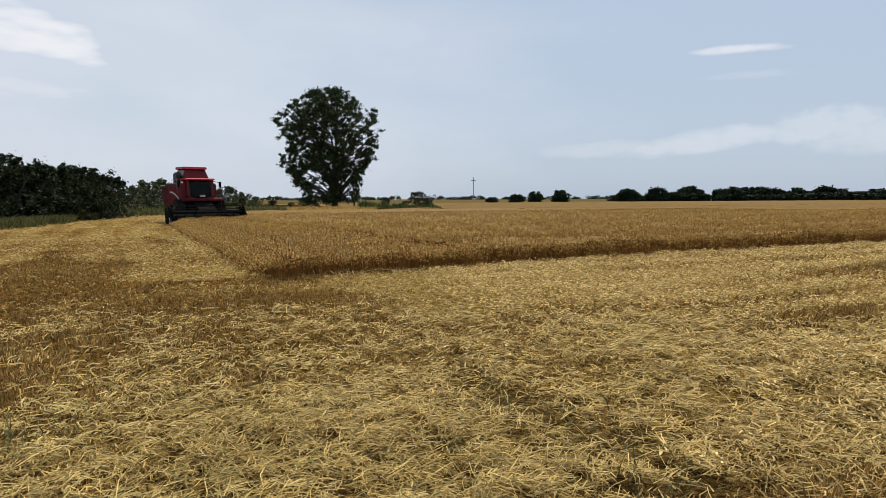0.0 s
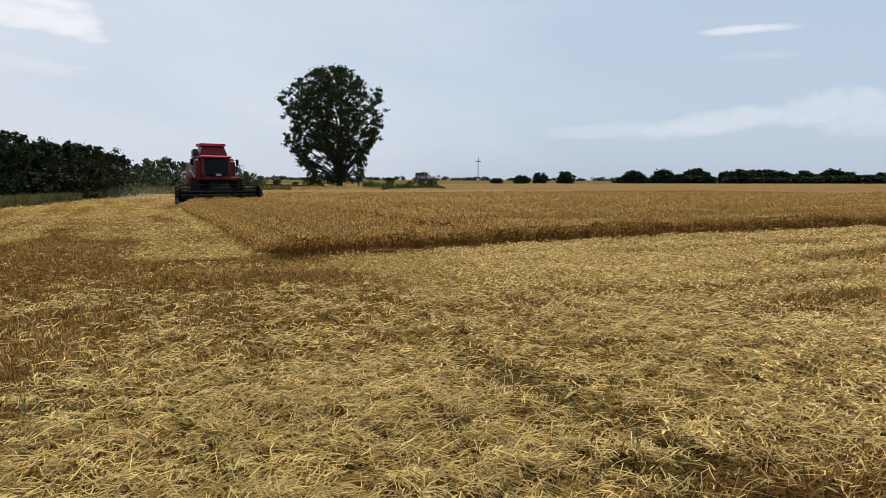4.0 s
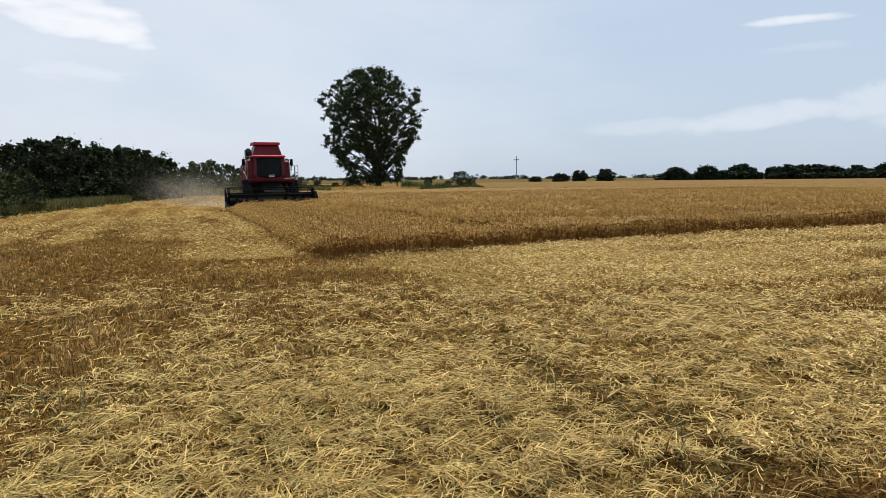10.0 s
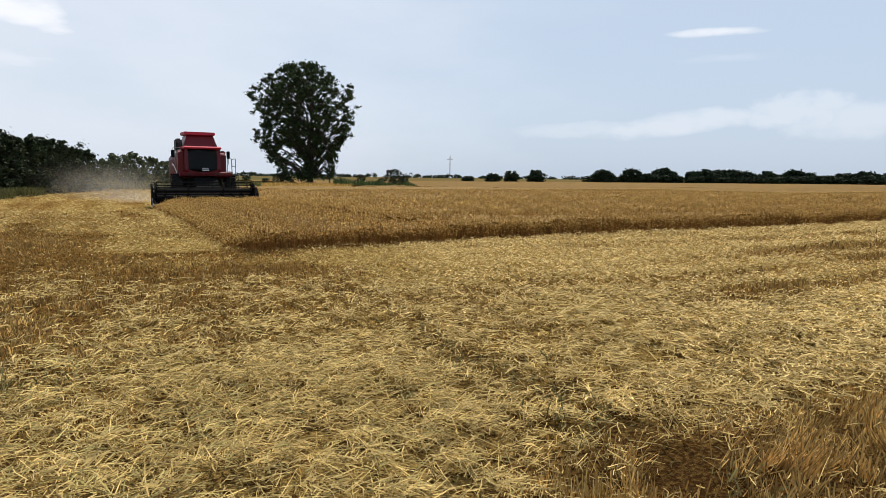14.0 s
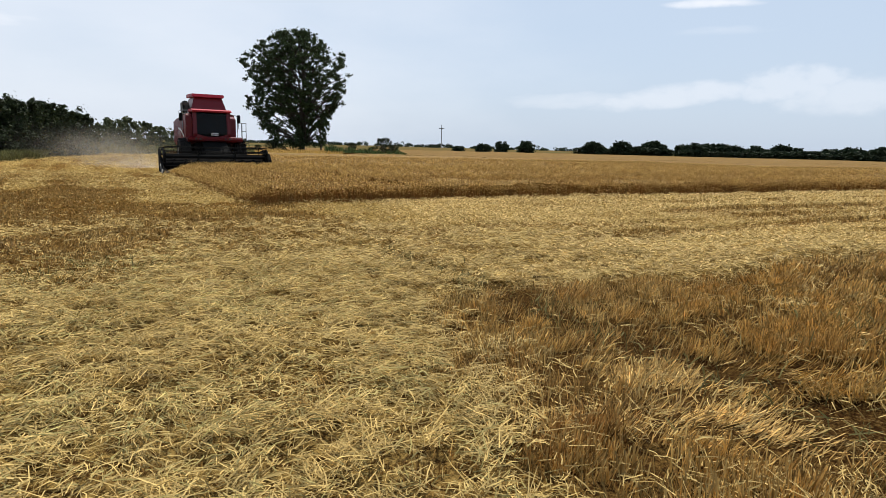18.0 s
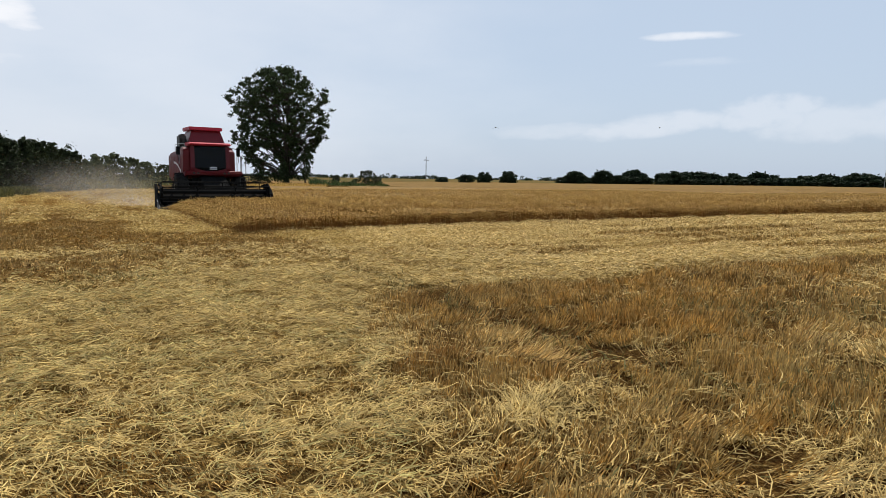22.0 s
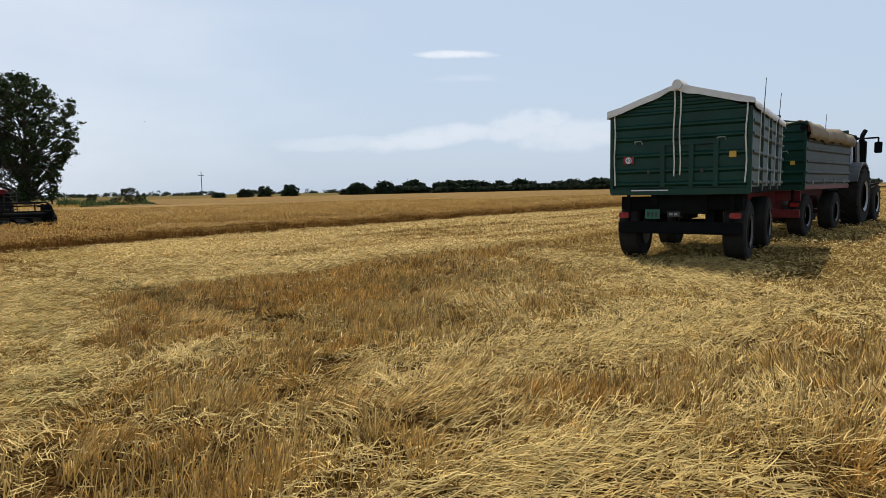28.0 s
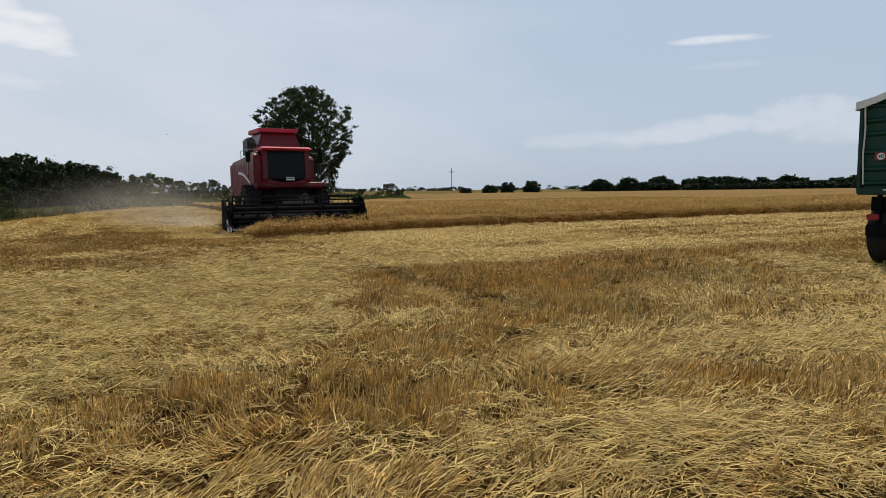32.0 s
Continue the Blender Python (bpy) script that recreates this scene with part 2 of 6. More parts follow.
M_ROPE = material("pale_strap", (0.66, 0.63, 0.55), 0.8, spread=0.12, scale=4.0)
M_LAMP_RED = material("red_lamp", (0.26, 0.008, 0.010), 0.25, spread=0.1, scale=6.0)
M_YELLOW = material("ochre_sign", (0.55, 0.33, 0.04), 0.5, spread=0.1, scale=6.0)
M_TROUGH = material("dusty_trough", (0.085, 0.062, 0.040), 0.75, spread=0.45, scale=4.0, second=(0.035, 0.028, 0.022))
M_PLATE = material("green_plate", (0.01, 0.13, 0.075), 0.5, spread=0.15, scale=8.0)
M_CHASSIS_RED = material("red_chassis", (0.115, 0.004, 0.007), 0.5, spread=0.2, scale=3.0)
M_SILVER = material("silver_paint", (0.42, 0.44, 0.50), 0.35, metal=0.2, spread=0.08, scale=2.0, coat=0.4)
M_FENDER = material("dark_grey_fender", (0.055, 0.056, 0.062), 0.55, spread=0.2, scale=3.0, second=(0.09, 0.085, 0.075))
M_RIM = material("dull_grey_rim", (0.11, 0.11, 0.105), 0.6, metal=0.3, spread=0.3, scale=4.0, second=(0.07, 0.06, 0.05))
M_WOOD = material("weathered_pole", (0.18, 0.16, 0.14), 0.9, spread=0.2, scale=3.0)
M_DUST = material("chaff", (0.80, 0.70, 0.52), 0.95, spread=0.1, scale=1.0, spec=0.0)


def dust_material():
    """A veil of dust: thin where its 'thickness' falls, torn by noise; scatters light both ways."""
    mat = bpy.data.materials.new("dust_veil")
    mat.use_nodes = True
    nt = mat.node_tree
    p = nt.nodes["Principled BSDF"]
    p.inputs["Base Color"].default_value = (0.84, 0.79, 0.71, 1)
    p.inputs["Roughness"].default_value, p.inputs["Specular IOR Level"].default_value = 1.0, 0.0
    tl = nt.nodes.new("ShaderNodeBsdfTranslucent")
    tl.inputs[0].default_value = (0.84, 0.79, 0.71, 1)
    both = nt.nodes.new("ShaderNodeMixShader")
    nt.links.new(p.outputs[0], both.inputs[1])
    nt.links.new(tl.outputs[0], both.inputs[2])
    tc, n = nt.nodes.new("ShaderNodeTexCoord"), nt.nodes.new("ShaderNodeTexNoise")
    n.inputs["Scale"].default_value, n.inputs["Detail"].default_value = 0.55, 4
    nt.links.new(tc.outputs["Object"], n.inputs["Vector"])
    mr, at, mul = nt.nodes.new("ShaderNodeMapRange"), nt.nodes.new("ShaderNodeAttribute"), nt.nodes.new("ShaderNodeMath")
    nt.links.new(n.outputs[0], mr.inputs[0])
    mr.inputs[1].default_value, mr.inputs[2].default_value, mr.inputs[3].default_value = 0.28, 0.7, 0.25
    at.attribute_name, mul.operation = "thickness", "MULTIPLY"
    nt.links.new(mr.outputs[0], mul.inputs[0])
    nt.links.new(at.outputs["Fac"], mul.inputs[1])
    cl, ms = nt.nodes.new("ShaderNodeBsdfTransparent"), nt.nodes.new("ShaderNodeMixShader")
    nt.links.new(mul.outputs[0], ms.inputs[0])
    nt.links.new(cl.outputs[0], ms.inputs[1])
    nt.links.new(both.outputs[0], ms.inputs[2])
    nt.links.new(ms.outputs[0], nt.nodes["Material Output"].inputs[0])
    return mat


M_VEIL = dust_material()
M_BIRD = material("bird_feathers", (0.015, 0.016, 0.02), 0.7, spread=0.2, scale=20.0)


def glass(name, tint, rough=0.05):
    mat = bpy.data.materials.new(name)
    mat.use_nodes = True
    p = mat.node_tree.nodes["Principled BSDF"]
    p.inputs["Base Color"].default_value = (*tint, 1)
    p.inputs["Roughness"].default_value = rough
    p.inputs["Transmission Weight"].default_value = 0.85
    p.inputs["IOR"].default_value = 1.2
    p.inputs["Specular IOR Level"].default_value = 0.25
    return mat


M_GLASS = glass("tinted_glass", (0.06, 0.07, 0.075))


def ground_material():
    """Soil under straw; 'cover' is the share of loose straw, 'grass' that of green verge, 'far' that of distant fields."""
    mat = bpy.data.materials.new("field_ground")
    mat.use_nodes = True
    nt = mat.node_tree
    p = nt.nodes["Principled BSDF"]
    p.inputs["Roughness"].default_value, p.inputs["Specular IOR Level"].default_value = 1.0, 0.0
    tc = nt.nodes.new("ShaderNodeTexCoord")

    def tex(scale, detail, rough=0.6, sx=1.0):
        mp = nt.nodes.new("ShaderNodeMapping")
        mp.inputs["Rotation"].default_value[2] = radians(-32.1)
        mp.inputs["Scale"].default_value = (sx, 1, 1)
        nt.links.new(tc.outputs["Object"], mp.inputs[0])
        n = nt.nodes.new("ShaderNodeTexNoise")
        n.inputs["Scale"].default_value, n.inputs["Detail"].default_value, n.inputs["Roughness"].default_value = scale, detail, rough
        nt.links.new(mp.outputs[0], n.inputs["Vector"])
        return n.outputs[0]

    def attr(name):
        a = nt.nodes.new("ShaderNodeAttribute")
        a.attribute_name = name
        return a.outputs["Fac"]

    def mix(f, a, b):
        n = nt.nodes.new("ShaderNodeMix")
        n.data_type = "RGBA"
        for s, v in ((n.inputs[0], f), (n.inputs[6], a), (n.inputs[7], b)):
            if isinstance(v, tuple):
                s.default_value = (*v, 1)
            elif isinstance(v, float):
                s.default_value = v
            else:
                nt.links.new(v, s)
        return n.outputs[2]

    def rng(v, a, b, c=0.0, d=1.0):
        n = nt.nodes.new("ShaderNodeMapRange")
        nt.links.new(v, n.inputs[0])
        for i, x in enumerate((a, b, c, d)):
            n.inputs[i + 1].default_value = x
        return n.outputs[0]

    fine, mid, wide = tex(38, 4, 0.7), tex(5, 5), tex(0.5, 4, 0.6, 0.35)
    clod = tex(11, 3, 0.65)
    both = nt.nodes.new("ShaderNodeMath")
    both.operation = "ADD"
    nt.links.new(fine, both.inputs[0])
    nt.links.new(clod, both.inputs[1])
    stubble = mix(rng(both.outputs[0], 0.88, 1.16), (0.045, 0.020, 0.0065), (0.31, 0.18, 0.05))
    straw = mix(rng(both.outputs[0], 0.86, 1.10), (0.085, 0.047, 0.015), (0.42, 0.29, 0.092))
    add = nt.nodes.new("ShaderNodeMath")
    add.operation = "ADD"
    nt.links.new(attr("cover"), add.inputs[0])
    nt.links.new(rng(mid, 0.3, 0.7, -0.28, 0.28), add.inputs[1])
    add2 = nt.nodes.new("ShaderNodeMath")
    add2.operation = "ADD"
    nt.links.new(add.outputs[0], add2.inputs[0])
    nt.links.new(rng(wide, 0.3, 0.7, -0.18, 0.18), add2.inputs[1])
    base = mix(rng(add2.outputs[0], 0.15, 0.85), stubble, straw)
    # 'bare': dark soil, with the shade in gaps between straws put into its colour
    base = mix(attr("bare"), base, mix(rng(fine, 0.45, 0.75), (0.036, 0.017, 0.006), (0.18, 0.108, 0.033)))
    green = mix(rng(mid, 0.35, 0.65), (0.06, 0.075, 0.025), (0.20, 0.18, 0.075))
    base = mix(attr("grass"), base, green)
    farm = mix(rng(tex(0.012, 3, 0.5, 0.3), 0.42, 0.58), (0.15, 0.10, 0.04), (0.085, 0.085, 0.037))
    base = mix(attr("far"), base, farm)
    nt.links.new(base, p.inputs["Base Color"])
    b = nt.nodes.new("ShaderNodeBump")
    b.inputs["Strength"].default_value, b.inputs["Distance"].default_value = 0.9, 0.05
    nt.links.new(fine, b.inputs["Height"])
    nt.links.new(b.outputs[0], p.inputs["Normal"])
    return mat


M_GROUND = ground_material()

# ---- building tools ----


def part(name, bm, mat, parent=None, label="", smooth=False):
    me = bpy.data.meshes.new(name)
    bm.to_mesh(me)
    bm.free()
    if smooth:
        me.polygons.foreach_set("use_smooth", [True] * len(me.polygons))
    me.materials.append(mat)
    ob = new(name, me)
    ob.parent = parent
    if label:
        tagged(ob, label)
    return ob


def sheet(name, verts, faces, mat, parent=None, smooth=False):
    """An object from arrays: verts n x 3, faces m x k indices."""
    verts, faces = np.asarray(verts, np.float32), np.asarray(faces, np.int32)
    me = bpy.data.meshes.new(name)
    me.vertices.add(len(verts))
    me.vertices.foreach_set("co", verts.ravel())
    me.loops.add(faces.size)
    me.loops.foreach_set("vertex_index", faces.ravel())
    me.polygons.add(len(faces))
    me.polygons.foreach_set("loop_start", np.arange(0, faces.size, faces.shape[1], dtype=np.int32))
    if smooth:
        me.polygons.foreach_set("use_smooth", np.ones(len(faces), bool))
    me.update(calc_edges=True)
    me.materials.append(mat)
    ob = new(name, me)
    ob.parent = parent
    return ob


def box(bm, x0, x1, y0, y1, z0, z1, bevel=0.0, m=None):
    made = bmesh.ops.create_cube(bm, size=1.0, matrix=Matrix.Translation(((x0 + x1) / 2, (y0 + y1) / 2, (z0 + z1) / 2)) @ Matrix.Diagonal((x1 - x0, y1 - y0, z1 - z0, 1)))["verts"]
    if bevel:
        edges = list({e for v in made for e in v.link_edges})
        made = bmesh.ops.bevel(bm, geom=edges, offset=bevel, segments=2, affect="EDGES")["verts"]
    if m is not None:
        bmesh.ops.transform(bm, matrix=m, verts=made)
    return bm


def rod(bm, a, b, r, seg=8, r2=None):
    a, b = Vector(a), Vector(b)
    d = b - a
    m = Matrix.Translation((a + b) / 2) @ d.to_track_quat("Z", "Y").to_matrix().to_4x4()
    bmesh.ops.create_cone(bm, cap_ends=True, segments=seg, radius1=r, radius2=r if r2 is None else r2, depth=d.length, matrix=m)
    return bm


def tube(bm, points, r, seg=6):
    for a, b in zip(points[:-1], points[1:]):
        rod(bm, a, b, r, seg)
    return bm


def prism(bm, profile, x0, x1, bevel=0.0):
    """A solid between x0 and x1 with this outline in y, z."""
    a = [bm.verts.new((x0, y, z)) for y, z in profile]
    b = [bm.verts.new((x1, y, z)) for y, z in profile]
    n = len(profile)
    fs = [bm.faces.new(a), bm.faces.new(b[::-1])]
    for i in range(n):
        fs.append(bm.faces.new((a[i], b[i], b[(i + 1) % n], a[(i + 1) % n])))
    bmesh.ops.recalc_face_normals(bm, faces=fs)
    if bevel:
        edges = list({e for f in fs for e in f.edges})
        bmesh.ops.bevel(bm, geom=edges, offset=bevel, segments=2, affect="EDGES")
    return bm


def B():
    return bmesh.new()


def wheel(parent, name, x, y, r, width, rim, hub_mat, lugs=18, side=1):
    """A tyre with lugs, a rim and a hub; turns about its own middle. side: where the rim's dish opens along x."""
    bm = B()
    prof = [(0.0, rim), (0.06, rim + 0.02), (0.04, r * 0.86), (0.12, r * 0.97), (0.5, r), (0.88, r * 0.97), (0.96, r * 0.86), (0.94, rim + 0.02), (1.0, rim)]
    seg = 32
    rings = []
    for k in range(seg):
        a = 2 * math.pi * k / seg
        rings.append([bm.verts.new(((f - 0.5) * width, q * math.cos(a), q * math.sin(a))) for f, q in prof])
    for k in range(seg):
        p, q = rings[k], rings[(k + 1) % seg]
        for i in range(len(prof) - 1):
            bm.faces.new((p[i], p[i + 1], q[i + 1], q[i]))
    for k in range(lugs):
        for s in (-1, 1):
            a = 2 * math.pi * (k + (0.25 if s > 0 else -0.25)) / lugs
            m = Matrix.Rotation(a, 4, "X") @ Matrix.Translation((s * width * 0.24, 0, r)) @ Matrix.Rotation(radians(38 * s), 4, "Z")
            box(bm, -width * 0.26, width * 0.26, -r * 0.035, r * 0.035, -r * 0.03, r * 0.03, 0, m)
    bmesh.ops.recalc_face_normals(bm, faces=bm.faces)
    tyre = part(name, bm, M_RUBBER, parent, "dusty black lugged tyre" if lugs else "dusty black trailer tyre")
    tyre.matrix_basis = pose(x, y, r)
    bm = B()
    for q0, q1, xx in ((rim, rim * 0.8, 0.42), (rim * 0.8, rim * 0.3, 0.18), (rim * 0.3, 0.02, 0.26)):
        xs = side * width * xx
        ring = []
        for k in range(24):
            a = 2 * math.pi * k / 24
            ring.append((bm.verts.new((xs if q0 != rim else side * width * 0.48, q0 * math.cos(a), q0 * math.sin(a))), bm.verts.new((xs, q1 * math.cos(a), q1 * math.sin(a)))))
        for k in range(24):
            (a0, b0), (a1, b1) = ring[k], ring[(k + 1) % 24]
            bm.faces.new((a0, b0, b1, a1))
    for k in range(8):
        a = 2 * math.pi * k / 8
        rod(bm, (side * width * 0.2, rim * 0.45 * math.cos(a), rim * 0.45 * math.sin(a)), (side * width * 0.27, rim * 0.45 * math.cos(a), rim * 0.45 * math.sin(a)), 0.018, 6)
    rod(bm, (-width * 0.3, 0, 0), (side * width * 0.32, 0, 0), rim * 0.25, 12)
    rod(bm, (-side * width * 0.48, 0, 0), (-side * width * 0.2, 0, 0), rim, 24)
    bmesh.ops.recalc_face_normals(bm, faces=bm.faces)
    part("rim", bm, hub_mat, tyre, "pressed steel wheel rim")
    return tyre


# ---- the plan: the crop's corner, along its front (u) and along its side, away (v) ----
K = np.array([-4.55, 11.55])
U, V = np.array([0.847, 0.531]), np.array([-0.531, 0.847])
CROP_H = 0.54
CUT_W = 4.35


def to_uv(x, y):
    return (x - K[0]) * U[0] + (y - K[1]) * U[1], (x - K[0]) * V[0] + (y - K[1]) * V[1]


def to_xy(u, v):
    return K[0] + u * U[0] + v * V[0], K[1] + u * U[1] + v * V[1]


def smooth(a, b, x):
    t = np.clip((x - a) / (b - a), 0, 1)
    return t * t * (3 - 2 * t)


def wave(x, y, s, seed):
    """Cheap smooth noise about 0, between -1 and 1."""
    r = np.random.RandomState(seed)
    out = np.zeros_like(x, dtype=float)
    for k in range(6):
        a, ph, f = r.uniform(0, 2 * math.pi), r.uniform(0, 2 * math.pi), s * r.uniform(0.5, 1.6)
        out += np.sin((x * math.cos(a) + y * math.sin(a)) * f * 2 * math.pi + ph)
    return out / 3.2


def blob(x, y, cx, cy, rx, ry, turn=0.0):
    c, s = math.cos(radians(turn)), math.sin(radians(turn))
    dx, dy = x - cx, y - cy
    return np.exp(-(((dx * c + dy * s) / rx) ** 2 + ((-dx * s + dy * c) / ry) ** 2))


def edge_x(y):
    """The left edge of the high stubble; it swings across the footpath at its near end."""
    return np.interp(y, [-9, -6, -5, -4, -3.6, -3, -2.4, -1.8, -1, 0.2, 1, 2.1, 3.2], [-2.4, -1.5, -0.6, 0.4, 1.1, 1.5, 1.55, 1.45, 1.3, 0.95, 0.72, 0.5, 0.3])


def edge_v(u):
    """Its far edge, along the mown lane."""
    return np.interp(u, [-3, 0, 2, 5, 12, 40], [-10.1, -10.2, -10.45, -10.4, -10.75, -11.2])


def track(x, y):
    """An old rut that crosses the lane: 1 in its middle."""
    u, v = to_uv(x, y)
    return np.exp(-((u - 0.16 + 0.10 * wave(x, y, 0.35, 48)) / 0.22) ** 2) * smooth(-16.0, -14.0, v) * smooth(-6.8, -7.8, v) * (0.75 + 0.25 * wave(x, y, 0.6, 49))


def lane_lines(x, y):
    """Rows of longer stubble left between the passes in front of the crop."""
    u, v = to_uv(x, y)
    out = 0.0
    for v0, wd, a, start in ((-1.1, 0.22, 0.5, 3), (-2.6, 0.40, 0.75, 4), (-4.7, 0.55, 1.15, 5), (-6.1, 0.34, 0.9, 3), (-7.4, 0.42, 1.0, 2), (-9.0, 0.45, 1.05, 8)):
        out = out + a * np.exp(-((v - v0 + 0.18 * wave(x, y, 0.12, 8)) / wd) ** 2) * smooth(start, start + 5, u) * (0.8 + 0.3 * wave(u, v * 0.2, 0.15, 9))
    return out


def uv_blob(u, v, cu, cv, ru, rv):
    return np.exp(-(((u - cu) / ru) ** 2 + ((v - cv) / rv) ** 2))


def stubble_share(x, y):
    """1 where the stubble stands bare, 0 where loose straw covers it."""
    x, y = np.asarray(x, float), np.asarray(y, float)
    u, v = to_uv(x, y)
    rough = 0.30 * wave(x, y, 0.8, 3) + 0.25 * wave(x, y, 0.25, 4)
    # the tall stubble on the near side of the mown lane
    right = smooth(0.75, -0.55, v - edge_v(u) + 0.22 * wave(u * 0.4, v, 0.5, 5)) * smooth(-0.22, 0.2, x - edge_x(y) + 0.16 * wave(x, y, 0.5, 6))
    inner = smooth(-11.6, -15.0, v)
    out = (1.0 - 0.18 * inner - 0.3 * smooth(-3.3, -4.3, y) * smooth(1.6, 0.6, x)) * right
    # trodden flat and pale where the trailers came in
    out = out - 0.65 * right * smooth(6.8, 9.5, x) * smooth(-11.0, -12.2, v)
    # lodged pale straw inside it
    for cx, cy, rx, ry, tu, a in ((2.08, -1.36, 0.5, 0.24, 58, 0.75), (5.6, -2.4, 1.3, 0.7, -10, 0.5), (7.4, -1.7, 1.6, 0.6, 10, 0.6), (4.2, -4.6, 1.6, 0.6, 10, 0.5), (9.6, 1.2, 2.4, 0.8, 30, 0.6), (8.0, 4.2, 2.2, 0.5, 32, 0.35), (14, 7.2, 4, 0.9, 33, 0.5)):
        out = out - a * blob(x, y, cx, cy, rx, ry, tu) * right
    # brown short stubble beside the crop's corner, in long soft bands
    band = smooth(2.6, -1.0, u + 0.8 * wave(x, y, 0.2, 41)) * smooth(-7.6, -5.6, v + 0.7 * wave(u * 0.3, v, 0.3, 42)) * smooth(1.4, -0.6, v + 0.3 * wave(x, y, 0.3, 43))
    out = out + band * (0.72 + 0.45 * wave(u * 0.25, v, 0.45, 44))
    for cu, cv, ru, rv, a in ((-4.9, 2.4, 2.5, 2.6, 1.4), (-5.6, 14.0, 0.7, 3.4, 0.55), (-3.6, 12.0, 0.3, 4.0, 0.3), (-9.0, -1.5, 3.4, 1.6, 0.75), (-6.0, -5.6, 3.0, 0.8, 0.6), (0.6, -7.7, 0.9, 0.5, 0.45), (2.6, -5.9, 1.5, 0.5, 0.4), (0.3, -3.0, 1.6, 0.5, 0.4), (-4.2, -7.0, 1.2, 1.8, 0.55), (-1.8, -3.2, 2.4, 1.2, 0.35)):
        out = out + a * uv_blob(u, v, cu, cv, ru, rv)
    # thinner straw, stubble showing through, towards the hedge side of the footpath
    out = out + 0.34 * smooth(-10.2, -12.6, v) * smooth(0.1, -0.7, x - edge_x(y)) * (0.75 + 0.5 * wave(x, y, 0.6, 66))
    out = out + 1.9 * lane_lines(x, y)
    # the strip already cleared behind the machine: wheel rows along it
    out = out + smooth(0.2, -0.8, u) * smooth(1.5, 6.0, v) * (0.44 + 0.42 * wave(u, v * 0.12, 0.45, 52))
    return np.clip(out + 0.55 * rough * smooth(0.0, 0.3, out + 0.22), 0, 1)


def tall_share(x, y):
    """1 in the high stubble on the near side of the lane, 0 where it was cut short."""
    u, v = to_uv(x, y)
    return smooth(0.3, -0.3, v - edge_v(u)) * smooth(-0.5, 0.4, x - edge_x(y))


PATH = [(0.0, 0.0), (0.2, -1.0), (1.0, -4.0), (1.9, -6.7), (3.1, -8.0)]


def aside(x, y):
    """Distance from the footpath that crosses the stubble."""
    best = np.full(np.shape(x), 1e9)
    for (ax, ay), (bx, by) in zip(PATH[:-1], PATH[1:]):
        dx, dy = bx - ax, by - ay
        t = np.clip(((x - ax) * dx + (y - ay) * dy) / (dx * dx + dy * dy), 0, 1)
        best = np.minimum(best, np.hypot(x - ax - t * dx, y - ay - t * dy))
    return best


def streaks(x, y):
    """Rows left by the harvester: long along the lane, short across."""
    u, v = to_uv(x, y)
    return wave(u * 0.22, v, 1.4, 26)


def verge(u, v):
    """How far (metres) a place lies inside the green verge by the hedge, along u."""
    edge = np.interp(v, [-60, 0, 18, 40, 58, 90], [-17, -14.6, -12.4, -7.2, -4.6, -3.0])
    return edge - u


DIP = 0.22


def dip(v):
    """The field sinks a little towards the far end of the lane."""
    return -DIP * smooth(5.0, 24.0, np.asarray(v, float))


def ground_z(x, y):
    near = smooth(90, 40, np.hypot(x, y))
    return dip(to_uv(x, y)[1]) - 0.05 * track(x, y) + (0.025 * wave(x, y, 0.35, 11) + 0.012 * wave(x, y, 1.1, 12)) * near


def stretch_axis(lo, hi, step, reach):
    a = list(np.arange(lo, hi + step / 2, step))
    s = step
    while a[-1] < reach:
        s *= 1.35
        a.append(a[-1] + s)
    s = step
    while a[0] > -reach:
        s *= 1.35
        a.insert(0, a[0] - s)
    return np.array(a)


def build_ground():
    xs, ys = stretch_axis(-30, 30, 0.3, 4300), stretch_axis(-10, 50, 0.3, 4300)
    gx, gy = np.meshgrid(xs, ys)
    x, y = gx.ravel(), gy.ravel()
    n, m = len(xs), len(ys)
    idx = np.arange(n * m).reshape(m, n)
    faces = np.stack([idx[:-1, :-1], idx[:-1, 1:], idx[1:, 1:], idx[1:, :-1]], -1).reshape(-1, 4)
    ob = sheet("ground", np.c_[x, y, ground_z(x, y)], faces, M_GROUND, smooth=True)
    u, v = to_uv(x, y)
    far = np.maximum(smooth(95, 120, v), smooth(150, 190, np.hypot(x, y)))
    grass = np.maximum(smooth(-0.5, 1.2, verge(u, v)), smooth(66, 70, v) * smooth(98, 90, v) * 0.6)
    inner = smooth(-9.5, -6.5, x) * smooth(11.5, 8.5, x) * smooth(10.5, 7.5, y) * smooth(-8.0, -6.0, y)
    outer = smooth(-22, -18, x) * smooth(27, 22, x) * smooth(28, 24, y) * smooth(-14, -10, y)
    for name, val in (("bare", np.clip(0.10 * outer + 0.25 * inner + 0.5 * tall_share(x, y) + 0.95 * track(x, y), 0, 1.0)), ("cover", 1 - stubble_share(x, y)), ("grass", grass), ("far", far)):
        at = ob.data.attributes.new(name, "FLOAT", "POINT")
        at.data.foreach_set("value", val.astype(np.float32))
    tagged(ob, "flat stubble field with scattered pale straw", "ground", kind="structure")


build_ground()
RNG = np.random.RandomState(7)


